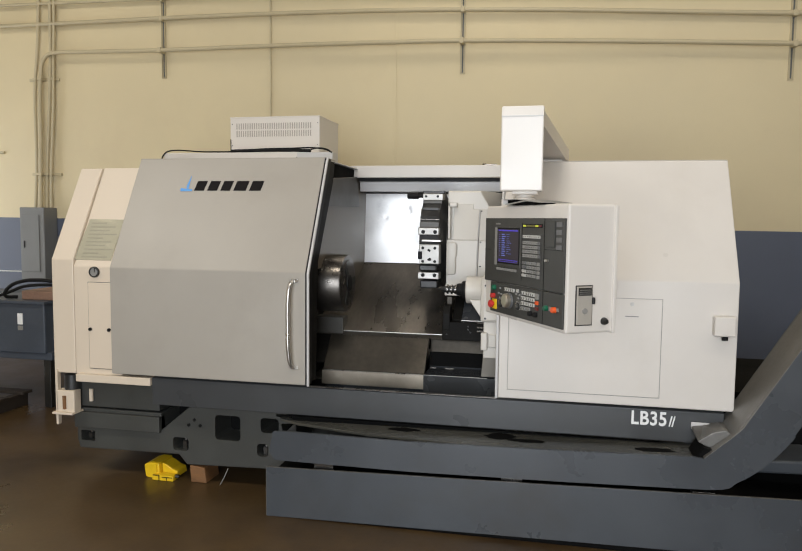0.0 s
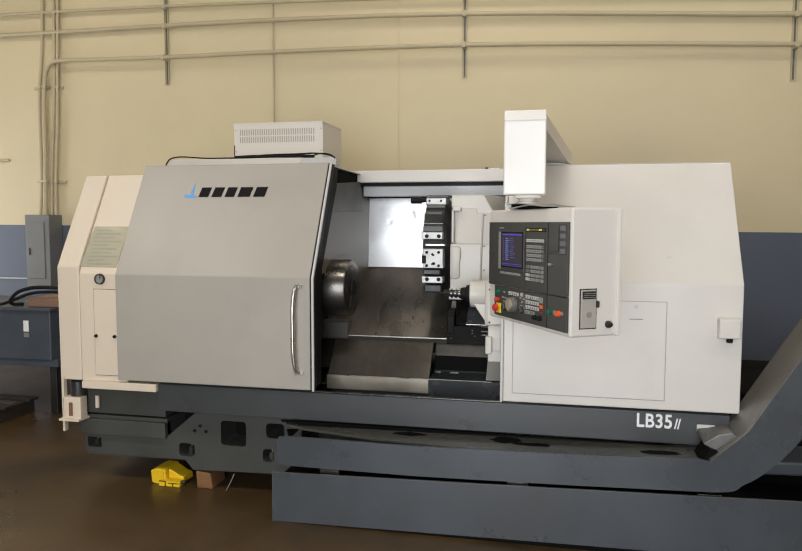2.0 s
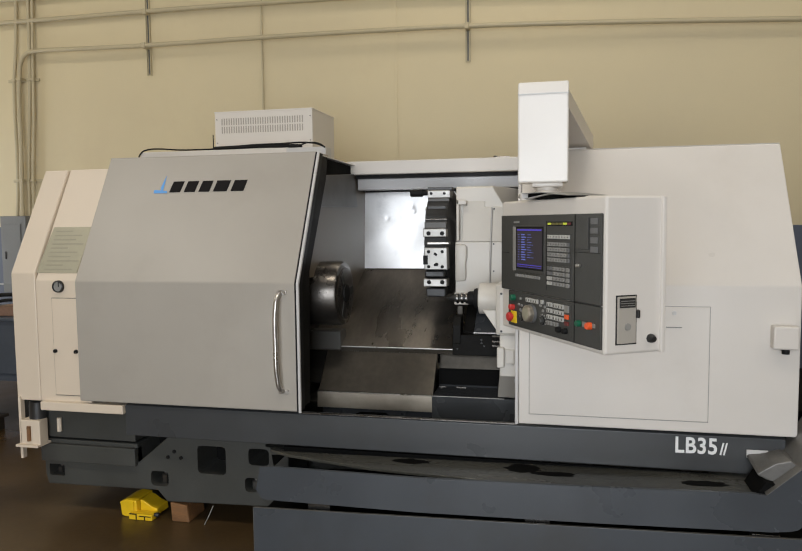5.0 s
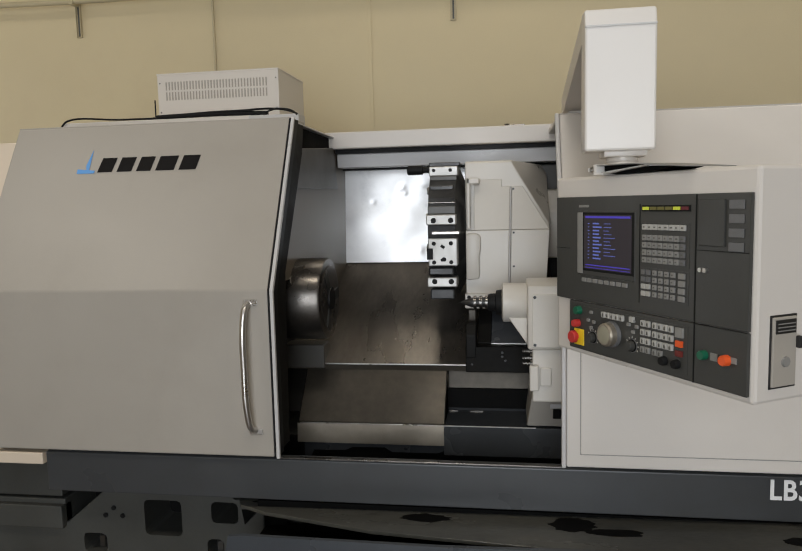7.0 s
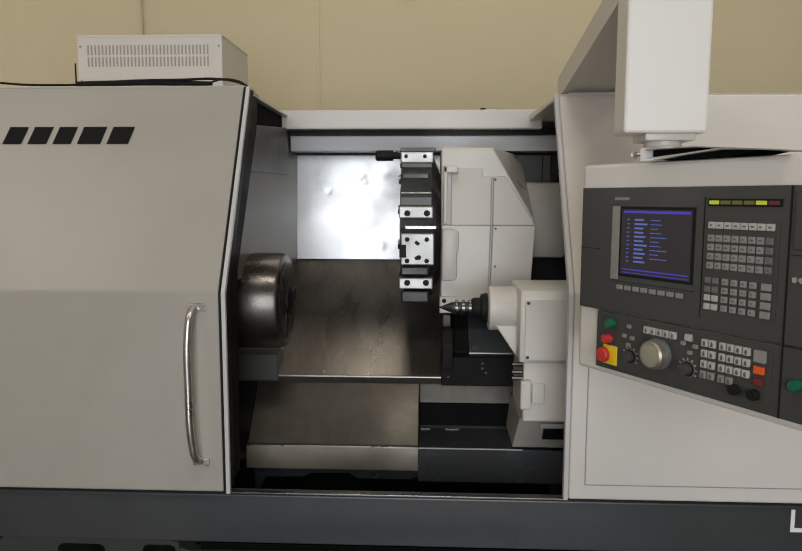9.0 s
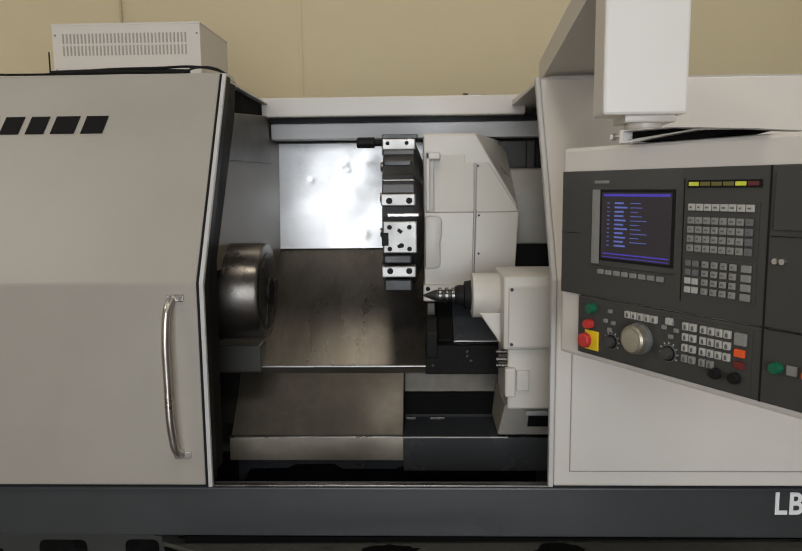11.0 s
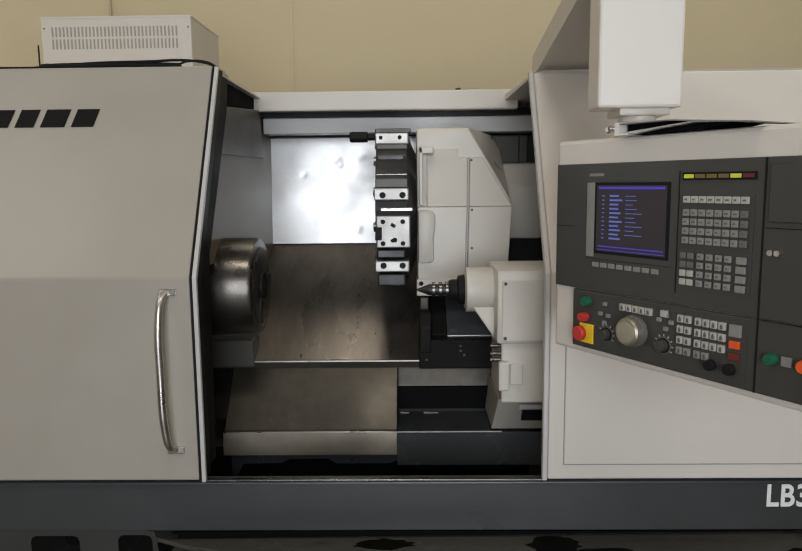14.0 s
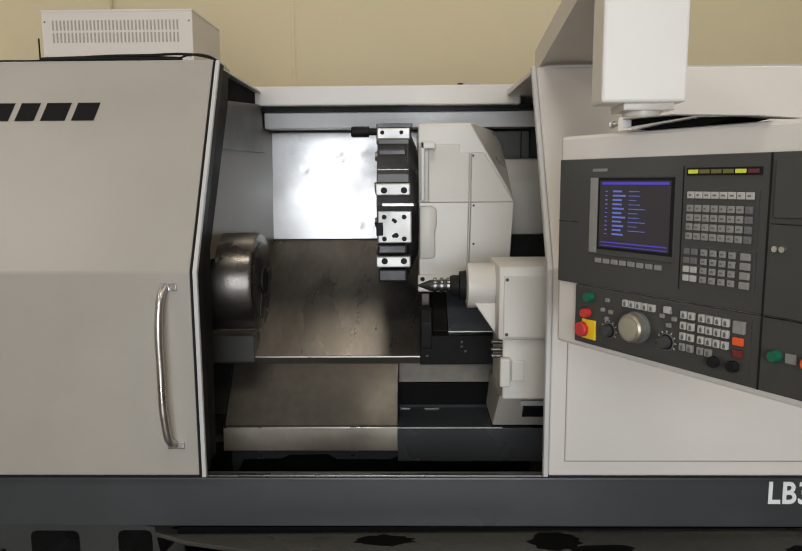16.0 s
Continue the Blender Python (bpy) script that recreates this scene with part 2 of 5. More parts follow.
def turned(bm, rings, at=(0, 0, 0), axis="x", seg=40, m=None):
    """A turned body: rings of (place along the axis, radius)."""
    b = bmesh.new()
    rows = []
    for s, r in rings:
        rows.append([b.verts.new({"x": (s, r * math.cos(a), r * math.sin(a)), "y": (r * math.cos(a), s, r * math.sin(a)), "z": (r * math.cos(a), r * math.sin(a), s)}[axis])
                     for a in (2 * math.pi * k / seg for k in range(seg))])
    for p, q in zip(rows, rows[1:]):
        for k in range(seg):
            b.faces.new((p[k], p[(k + 1) % seg], q[(k + 1) % seg], q[k]))
    b.faces.new(rows[0]), b.faces.new(rows[-1][::-1])
    bmesh.ops.translate(b, verts=b.verts, vec=at)
    bmesh.ops.recalc_face_normals(b, faces=b.faces)
    join(bm, b, m)
    return bm


def tube(name, pts, radius, material, parent=None, label="", bezier=True):
    """A pipe or cable through the points, as a mesh."""
    cu = bpy.data.curves.new(name, "CURVE")
    cu.dimensions, cu.bevel_depth, cu.bevel_resolution, cu.resolution_u, cu.use_fill_caps = "3D", radius, 3, 8, True
    if bezier:
        sp = cu.splines.new("BEZIER")
        sp.bezier_points.add(len(pts) - 1)
        for q, p in zip(sp.bezier_points, pts):
            q.co, q.handle_left_type, q.handle_right_type = p, "AUTO", "AUTO"
    else:
        sp = cu.splines.new("POLY")
        sp.points.add(len(pts) - 1)
        for q, p in zip(sp.points, pts):
            q.co = (*p, 1)
    tmp = bpy.data.objects.new(name, cu)
    me = bpy.data.meshes.new_from_object(tmp)
    bpy.data.objects.remove(tmp)
    bpy.data.curves.remove(cu)
    me.materials.clear()
    me.materials.append(M[material])
    for f in me.polygons:
        f.use_smooth = True
    ob = new(name, me)
    if parent:
        ob.parent = parent
        ob.matrix_parent_inverse = base_of(parent).inverted()
    return tagged(ob, label) if label else ob


def words(name, text, size, m, material, parent, depth=0.0015, squeeze=1.0, label=""):
    cu = bpy.data.curves.new(name, "FONT")
    cu.body, cu.size, cu.extrude, cu.offset, cu.space_character = text, size, depth, size * 0.022, 1.06
    tmp = bpy.data.objects.new(name, cu)
    me = bpy.data.meshes.new_from_object(tmp)
    bpy.data.objects.remove(tmp)
    bpy.data.curves.remove(cu)
    me.transform(m @ Matrix.Diagonal((squeeze, 1, 1, 1)))
    me.materials.clear()
    me.materials.append(M[material])
    ob = new(name, me)
    ob.parent = parent
    ob.matrix_parent_inverse = base_of(parent).inverted()
    return tagged(ob, label) if label else ob


B = bmesh.new

# ---- hall ----
WALL_Y = 2.9
bm = B()
box(bm, -9, 9, -12, WALL_Y, -0.2, 0)
tagged(part("floor", bm, "floor"), "sealed brown concrete workshop floor with dull sheen", "floor", kind="structure")
BAND_W, BAND_E = 1.502, 1.387                                  # top of the painted band at the two ends
bm = B()
prism(bm, [(-9, BAND_W), (9, BAND_E), (9, 5.2), (-9, 5.2)], WALL_Y, WALL_Y + 0.2, "y")
wall = tagged(part("wall_north", bm, "wall"), "cream-painted workshop wall above a blue painted band", "wall", kind="structure")
bm = B()
prism(bm, [(-9, 0), (9, 0), (9, BAND_E), (-9, BAND_W)], WALL_Y, WALL_Y + 0.2, "y")
part("painted_band", bm, "dado", wall, "dark blue painted lower wall band")
for x in (-0.19,):
    bm = B()
    box(bm, x - 0.012, x + 0.012, WALL_Y - 0.006, WALL_Y - 0.0005, 1.48, 5.1, 0.002)
    part("joint_strip", bm, "wall", wall)
# The gap in the west wall is added for the side lamp.
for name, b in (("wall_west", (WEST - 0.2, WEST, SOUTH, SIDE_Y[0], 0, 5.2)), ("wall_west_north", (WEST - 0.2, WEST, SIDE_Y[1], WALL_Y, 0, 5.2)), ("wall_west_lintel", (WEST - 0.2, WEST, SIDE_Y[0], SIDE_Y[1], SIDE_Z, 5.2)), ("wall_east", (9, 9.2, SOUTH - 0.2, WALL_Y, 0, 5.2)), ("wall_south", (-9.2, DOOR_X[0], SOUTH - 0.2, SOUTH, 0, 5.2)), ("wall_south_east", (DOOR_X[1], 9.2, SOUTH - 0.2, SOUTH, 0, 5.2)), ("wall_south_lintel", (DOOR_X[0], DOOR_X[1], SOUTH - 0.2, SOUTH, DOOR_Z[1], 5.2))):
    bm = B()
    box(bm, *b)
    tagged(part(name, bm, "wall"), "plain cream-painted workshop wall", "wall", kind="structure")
# Unseen ceiling, kept grey to hold down the bounced light.
bm = B()
box(bm, -9.2, 9.2, SOUTH - 0.2, WALL_Y + 0.2, 5.2, 5.4)
tagged(part("ceiling", bm, "ceiling"), "plain grey workshop ceiling", "ceiling", kind="structure")

# ---- lathe: base and covers ----
lathe = thing("cnc_lathe", "large white and grey turning machine with open sliding door", "lathe", (0.3, 0.5, 0))
FRONT = [(0.0, 0.62), (0.0, 1.209), (0.325, 1.825)]          # outline of the covers' face, y and z
SLOPE = math.degrees(math.atan2(0.325, 1.825 - 1.209))


def on_slope(x, s, lift=0.0):
    """A pose on the leaning part of the covers: s metres up along it from the fold; local x right, y up the slope."""
    a = radians(SLOPE)
    return Matrix.Translation((x, s * math.sin(a) - lift * math.cos(a), 1.209 + s * math.cos(a) + lift * math.sin(a))) @ pose(0, 0, 0, 90 - SLOPE, 0, 0)


def shell(bm, x0, x1, y0=0.0, back=0.03, low=0.62, top=1.825, bevel=0.004):
    """A folded sheet-metal cover with thickness."""
    o = [(y0, low), (y0, 1.209), (y0 + 0.325 * (top - 1.209) / 0.616, top)]
    i = [(y0 + back + 0.325 * (top - 1.209) / 0.616, top), (y0 + back, 1.20), (y0 + back, low)]
    return prism(bm, o + i, x0, x1, "x", bevel)


bm = B()
prism(bm, [(0.02, 0.455), (0.02, 0.604), (0.05, 0.612), (0.06, 0.60), (0.06, 0.46)], -0.91, 2.03, "x", 0.004)
base = part("base", bm, "basedark", lathe, "dark blue-grey painted base beam")
bm = B()
box(bm, -1.44, 2.0, 0.415, 1.55, 0.13, 0.56, 0.006)
box(bm, 1.0, 2.0, 0.10, 0.4, 0.13, 0.44)
part("bed", bm, "cast", lathe, "dark grey cast bed")
bm = B()
box(bm, 0.0, 0.98, 0.012, 0.03, 0.609, 0.6155, 0.002)
part("sill_strip", bm, "chuck", lathe, "bright sill edge strip")

# bed casting under the headstock, with square openings
bm = B()
prism(bm, [(-1.445, 0.20), (-1.445, 0.385), (-0.905, 0.385), (-0.905, 0.288), (-0.725, 0.438), (-0.70, 0.46), (-0.10, 0.46), (-0.10, 0.12), (-0.75, 0.10), (-0.80, 0.155), (-1.43, 0.145)], 0.10, 0.36, "y", 0.006)
cast = part("bed_foot_casting", bm, "cast", lathe, "dark grey painted casting with openings")
bm = B()
for x0, x1, z0, z1 in ((-0.576, -0.425, 0.258, 0.398), (-1.42, -1.33, 0.192, 0.252), (-0.835, -0.738, 0.178, 0.254), (-0.328, -0.262, 0.182, 0.254), (-0.306, -0.200, 0.318, 0.400), (-0.217, -0.11, 0.412, 0.428)):
    box(bm, x0, x1, -0.5, 0.345, z0, z1, 0.018 if z1 - z0 > 0.07 else 0.007)
prism(bm, [(-0.186, 0.376), (-0.112, 0.380), (-0.176, 0.316)], -0.5, 0.345, "y")
cutter = part("cutter", bm, "void")
for ob in (cast,):
    mod = ob.modifiers.new("openings", "BOOLEAN")
    mod.object, mod.operation, mod.solver = cutter, "DIFFERENCE", "EXACT"
    dg = bpy.context.evaluated_depsgraph_get()
    cut = bpy.data.meshes.new_from_object(ob.evaluated_get(dg))
    ob.modifiers.clear()
    ob.data = cut
bpy.data.objects.remove(cutter)
# Black sheet behind the openings, for the shade inside the casting.
bm = B()
box(bm, -1.46, -0.12, 0.30, 0.34, 0.17, 0.44)
part("opening_shade", bm, "pit", cast)
for x, z in ((-1.39, 0.205), (-0.785, 0.205), (-0.295, 0.205)):
    bm = B()
    turned(bm, [(z - 0.03, 0.022), (z + 0.015, 0.022), (z + 0.02, 0.018)], (x, 0.16, 0), "z", 6)
    turned(bm, [(z + 0.02, 0.010), (z + 0.045, 0.010)], (x, 0.16, 0), "z", 12)
    part("levelling_bolt", bm, "chuck", cast)
for x, z in ((-0.70, 0.36), (-0.735, 0.33), (-0.665, 0.33)):
    bm = B()
    turned(bm, [(0.094, 0.009), (0.103, 0.009)], (x, 0, z), "y", 12)
    part("plug", bm, "black", cast)
bm = B()
box(bm, -1.46, -0.915, 0.10, 0.40, 0.395, 0.560, 0.004)
part("headstock_skirt", bm, "cast", lathe)
bm = B()
box(bm, -1.445, -0.905, 0.075, 0.14, 0.275, 0.366, 0.004)
part("skirt_cover", bm, "cast", lathe)

# left fixed cover
bm = B()
shell(bm, -1.389, -1.10, 0.03, 0.03, 0.60, 1.775)
cover_l = part("headstock_cover", bm, "cream", lathe, "cream painted end cover")
bm = B()
prism(bm, [(0.03, 0.60), (0.03, 1.245), (0.31, 1.772), (1.5, 1.772), (1.5, 0.60)], -1.53, -1.392, "x", 0.006)
part("end_panel", bm, "cream", cover_l)
bm = B()
box(bm, -1.372, -0.91, 0.0, 0.10, 0.562, 0.606, 0.004)
part("bottom_flange", bm, "cream", cover_l)
bm = B()
box(bm, -1.297, -1.15, 0.022, 0.034, 0.638, 1.122, 0.004)
small = part("access_door", bm, "cream", cover_l)
for x in (-1.285, -1.168):
    bm = B()
    turned(bm, [(0.012, 0.009), (0.03, 0.011)], (x, 0, 0.86), "y", 14)
    part("latch_screw", bm, "black", small, smooth=True)
bm = B()
box(bm, -1.396, -1.384, 0.045, 0.06, 0.61, 1.2)
part("cover_seam", bm, "ink", cover_l)
bm = B()
box(bm, -1.300, -1.147, 0.0275, 0.034, 0.635, 1.125)
part("door_gap", bm, "ink", cover_l)
bm = B()
turned(bm, [(0.026, 0.031), (0.014, 0.029), (0.012, 0.025), (0.020, 0.023)], (-1.254, 0, 1.181), "y", 28)
g = part("pressure_gauge", bm, "toolsteel", cover_l, "round dial gauge", smooth=True)
bm = B()
turned(bm, [(0.021, 0.0235), (0.0185, 0.0235)], (-1.254, 0, 1.181), "y", 24)
part("dial", bm, "key", g)
bm = B()
box(bm, -1.251, -1.247, 0.0165, 0.0182, 1.180, 1.203)
part("needle", bm, "logo", g)
plate_m = on_slope(0, 0) @ Matrix.Translation((0, 0, -0.026))
bm = B()
prism(bm, [(-1.395, 0.055), (-1.165, 0.055), (-1.155, 0.31), (-1.375, 0.31)], -0.002, 0.003, "z", 0.0, plate_m)
dp = part("data_plate", bm, "plate", cover_l, "grey engraved data plate")
for k in range(10):
    w = (0.16, 0.10, 0.18, 0.13)[k % 4]
    bm = B()
    box(bm, -1.355, -1.355 + w, 0.07 + k * 0.0235, 0.077 + k * 0.0235, 0.003, 0.0036, 0, plate_m)
    part("plate_line", bm, "faint", dp)
bm = B()
prism(bm, [(0.30, 0.62), (0.30, 1.2), (0.40, 1.75), (0.42, 1.80), (1.62, 1.80), (1.62, 0.56), (0.34, 0.56)], -1.10, -0.165, "x", 0.006)
part("headstock_housing", bm, "pale", lathe, "headstock housing behind the door")

bm = B()
box(bm, -1.30, -0.356, 0.84, 1.75, 1.20, 1.912, 0.005)
part("roof_panel", bm, "white", lathe, "white raised roof panel")
bm = B()
box(bm, -0.355, -0.12, 0.80, 0.90, 1.60, 1.905, 0.004)
part("cable_tray", bm, "pale", lathe)

# pump bracket at the end of the bed
bm = B()
box(bm, -1.515, -1.40, 0.02, 0.08, 0.375, 0.50, 0.004)
box(bm, -1.52, -1.505, 0.02, 0.05, 0.30, 0.62, 0.003)
box(bm, -1.53, -1.40, 0.0, 0.10, 0.365, 0.377, 0.002)
br = part("pump_bracket", bm, "cream", lathe, "cream pump bracket")
bm = B()
turned(bm, [(0.50, 0.045), (0.585, 0.045), (0.60, 0.02)], (-1.45, 0.08, 0), "z", 20)
part("pump_motor", bm, "toolsteel", br, smooth=True)
bm = B()
turned(bm, [(0.395, 0.010), (0.47, 0.010)], (-1.46, 0.015, 0), "z", 14)
part("sight_glass", bm, "wood", br, smooth=True)
bm = B()
turned(bm, [(0.43, 0.012), (0.50, 0.012)], (-1.34, 0.09, 0), "z", 14)
part("drain_cap", bm, "cream", lathe, smooth=True)

# sliding door
bm = B()
shell(bm, -1.143, -0.0125, 0.0, 0.022, 0.62, 1.825, 0.005)
door = part("sliding_door", bm, "grey", lathe, "grey painted sliding door pushed open")
bm = B()
prism(bm, [(-0.002, 0.62), (-0.002, 1.209), (0.323, 1.826), (0.345, 1.825), (0.02, 1.2), (0.02, 0.62)], -0.012, -0.0055, "x", 0.001)
part("rubber_seal", bm, "black", door, "black rubber edge seal")
bm = B()
prism(bm, [(-0.002, 0.615), (-0.002, 1.209), (0.323, 1.827), (0.337, 1.827), (0.012, 1.2), (0.012, 0.615)], -0.005, 0.007, "x", 0.002)
part("edge_frame", bm, "pale", door, "pale metal edge frame")
bm = B()
prism(bm, [(0.0125, 0.62), (0.0125, 1.200), (0.338, 1.822), (0.390, 1.822), (0.060, 1.2), (0.060, 0.62)], -0.006, 0.003, "x", 0.001)
part("inner_seal", bm, "black", door)
bm = B()
prism(bm, [(0.325, 1.820), (0.325, 1.829), (0.52, 1.829), (0.52, 1.818)], -1.143, -0.0125, "x", 0.003)
part("door_top", bm, "grey", door)
hx = -0.086
h = tube("door_handle", [(hx + 0.004, 0.0, 1.165), (hx + 0.001, -0.026, 1.15), (hx - 0.003, -0.041, 1.10), (hx - 0.005, -0.045, 0.94), (hx - 0.001, -0.042, 0.78), (hx + 0.004, -0.026, 0.73), (hx + 0.010, 0.0, 0.715)], 0.011, "chrome", door, "polished bow handle")
for z in (1.168, 0.712):
    bm = B()
    box(bm, hx - 0.012, hx + 0.036, -0.006, 0.0, z - 0.010, z + 0.010, 0.002)
    part("handle_foot", bm, "chrome", h)
# maker's mark, as plain slanted shapes
lm = on_slope(-0.353, 0, 0.0015)
W, H0, TH = [0.072, 0.072, 0.070, 0.086, 0.080], 0.486, 0.062
x = -0.40
for k, w in enumerate(W):
    bm = B()
    prism(bm, [(x, H0), (x + w - 0.012, H0), (x + w, H0 + TH), (x + 0.012, H0 + TH)], 0.0, 0.001, "z", 0.0, lm)
    part("maker_mark", bm, "logo", door, "plain black slanted mark")
    x += w + 0.008
bm = B()
prism(bm, [(-0.485, H0 - 0.004), (-0.412, H0 - 0.004), (-0.412, H0 + 0.008), (-0.485, H0 + 0.016)], 0.0, 0.001, "z", 0.0, lm)
prism(bm, [(-0.448, H0 + 0.012), (-0.436, H0 + 0.012), (-0.436, H0 + 0.10), (-0.452, H0 + 0.03)], 0.0, 0.001, "z", 0.0, lm)
part("maker_emblem", bm, "blue", door, "pale blue emblem")

# right fixed cover
bm = B()
prism(bm, [(0.0, 0.62), (0.0, 1.215), (0.33, 1.795), (0.365, 1.795), (0.03, 1.2), (0.03, 0.62)], 0.985, 2.065, "x", 0.005)
cover_r = part("tailstock_cover", bm, "white", lathe, "off-white front cover")
bm = B()
prism(bm, [(0.34, 1.790), (0.33, 1.80), (1.05, 1.815), (1.6, 1.815), (1.6, 1.79)], 0.985, 2.065, "x", 0.004)
part("cover_roof", bm, "white", cover_r)
bm = B()
prism(bm, [(0.032, 0.63), (0.032, 1.2), (0.36, 1.79), (1.6, 1.79), (1.6, 0.6)], 2.03, 2.06, "x")
part("end_wall", bm, "white", cover_r)
bm = B()
prism(bm, [(-0.003, 0.617), (-0.003, 1.212), (0.327, 1.80), (0.35, 1.80), (0.02, 1.2), (0.02, 0.617)], 0.970, 0.984, "x", 0.003)
part("edge_frame", bm, "pale", cover_r, "pale metal edge frame")
bm = B()
box(bm, 1.0283, 1.7367, -0.0015, 0.006, 0.6633, 1.1317)
part("panel_gap", bm, "key", cover_r)
bm = B()
box(bm, 1.03, 1.735, -0.004, 0.006, 0.665, 1.13, 0.003)
ap = part("access_panel", bm, "white", cover_r, "flush access panel")
bm = B()
turned(bm, [(-0.009, 0.008), (0.0, 0.010)], (1.60, 0, 1.105), "y", 14)
part("panel_lock", bm, "pale", ap)
bm = B()
box(bm, 1.57, 1.63, -0.0065, 0.0, 1.045, 1.049)
part("finger_slot", bm, "key", ap)
bm = B()
box(bm, 1.955, 2.046, -0.05, 0.002, 0.975, 1.065, 0.006)
sw = part("switch_box", bm, "white", cover_r, "small off-white switch box")
bm = B()
turned(bm, [(0.955, 0.014), (0.976, 0.014)], (2.005, -0.025, 0), "z", 14)
part("cable_gland", bm, "black", sw)
wd = words("model_number", "LB35", 0.092, Matrix.Translation((1.614, 0.018, 0.530)) @ pose(0, 0, 0, 90), "letter", base, 0.001, 0.84, "white model lettering")
bm = B()
for k in range(2):
    prism(bm, [(1.786 + k * 0.013, 0.528), (1.792 + k * 0.013, 0.528), (1.803 + k * 0.013, 0.578), (1.797 + k * 0.013, 0.578)], 0.015, 0.019, "y")
part("model_strokes", bm, "letter", base)

# ---- lathe: inside ----
TX, TY, TZ = 0.472, 0.86, 1.368                               # the tool disc, as it stands half-way along the bed
# Lower side sheet, near-black for the shade around and below the chuck.
bm = B()
prism(bm, [(0.03, 0.50), (0.03, 1.24), (1.30, 1.24), (1.30, 0.50)], -0.16, -0.15, "x")
part("lower_liner", bm, "void", lathe)
bm = B()
prism(bm, [(0.93, 0.98), (0.90, 1.215), (0.06, 1.215), (0.325, 1.712), (1.0, 1.762), (1.30, 1.77), (1.30, 0.95)], -0.034, -0.026, "x")
part("left_liner", bm, "liner", lathe, "oily inner side sheet")
# Added strip, black for the shaded depth behind the door edge.
bm = B()
prism(bm, [(0.03, 0.62), (0.03, 1.20), (0.352, 1.815), (0.50, 1.815), (0.47, 1.70), (0.20, 1.25), (0.17, 0.62)], -0.0245, -0.0115, "x", 0.001)
part("jamb_shade", bm, "oilblack", lathe, "near-black shaded strip inside the door edge")
bm = B()
prism(bm, [(0.285, 1.56), (0.345, 1.712), (0.99, 1.762), (1.06, 1.57)], -0.026, -0.014, "x", 0.003)
part("wiper_box", bm, "wiper", lathe, "grey folded wiper box")
# Black sheet put in for the shaded hollow under the roof edge.
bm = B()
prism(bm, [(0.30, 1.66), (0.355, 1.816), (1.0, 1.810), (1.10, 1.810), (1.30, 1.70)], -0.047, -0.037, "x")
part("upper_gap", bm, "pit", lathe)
bm = B()
prism(bm, [(0.350, 1.814), (0.354, 1.821), (1.0, 1.815), (1.0, 1.808)], -0.036, -0.012, "x", 0.002)
part("roof_flange", bm, "pale", lathe, "pale folded roof edge")
bm = B()
box(bm, -0.06, 1.04, 1.0, 1.16, 1.757, 1.835, 0.006)
beam = part("top_beam", bm, "white", lathe, "white top cross beam")
bm = B()
box(bm, -0.02, 1.12, 1.05, 1.20, 1.738, 1.757)
part("track_gap", bm, "black", beam)
bm = B()
box(bm, -0.02, 1.12, 1.085, 1.24, 1.672, 1.738, 0.004)
part("track_cover", bm, "pale", beam)
bm = B()
box(bm, -0.02, 1.12, 1.20, 1.262, 1.664, 1.672)
part("sheet_gap", bm, "black", beam)
bm = B()
turned(bm, [(1.835, 0.012), (1.848, 0.012)], (0.80, 1.06, 0), "z", 12)
box(bm, 0.80, 0.88, 1.05, 1.056, 1.838, 1.843, 0.001)
part("latch", bm, "chuck", beam)
bm = B()
NX, NZ = 110, 64
dent_rnd = random.Random(12)
dents = [(dent_rnd.uniform(0, 0.8), dent_rnd.uniform(1.2, 1.67), dent_rnd.uniform(-0.0035, 0.0035), dent_rnd.uniform(0.05, 0.13)) for k in range(26)]
dents += [(0.27, 1.57, 0.003, 0.012), (0.285, 1.545, 0.002, 0.009), (0.36, 1.255, 0.0032, 0.014), (0.12, 1.50, 0.002, 0.008), (0.385, 1.585, 0.002, 0.014)]
bm = B()
grid = []
for i in range(NX + 1):
    col = []
    for j in range(NZ + 1):
        x, z = -0.03 + 0.83 * i / NX, 1.195 + 0.477 * j / NZ
        dy = sum(d * math.exp(-((x - u) ** 2 + (z - v) ** 2) / (2 * s * s)) for u, v, d, s in dents)
        col.append(bm.verts.new((x, 1.235 + 0.04 * j / NZ + dy, z)))
    grid.append(col)
for i in range(NX):
    for j in range(NZ):
        bm.faces.new((grid[i][j], grid[i + 1][j], grid[i + 1][j + 1], grid[i][j + 1]))
prism(bm, [(1.245, 1.195), (1.285, 1.672), (1.292, 1.672), (1.252, 1.19)], -0.03, 0.80, "x")
rs = part("rear_sheet", bm, "sheet", lathe, "bright dented steel back sheet", smooth=True)
bm = B()
prism(bm, [(1.30, 0.6), (1.30, 1.80), (1.34, 1.80), (1.34, 0.6)], -0.03, 2.03, "x")
part("rear_wall", bm, "void", lathe)
bm = B()
prism(bm, [(1.245, 1.195), (0.538, 0.837), (0.532, 0.833), (0.532, 0.828), (0.545, 0.826), (1.245, 1.18)], -0.14, 1.0, "x", 0.001)
part("slide_cover", bm, "steel", lathe, "sloping oily telescopic way cover")
bm = B()
prism(bm, [(0.536, 0.826), (0.540, 0.805), (0.56, 0.80), (0.60, 0.83)], -0.14, 1.0, "x")
part("way_fascia", bm, "pan", lathe)
bm = B()
box(bm, 0.03, TX + 0.155, 0.5285, 0.5325, 0.8285, 0.8335, 0.001)
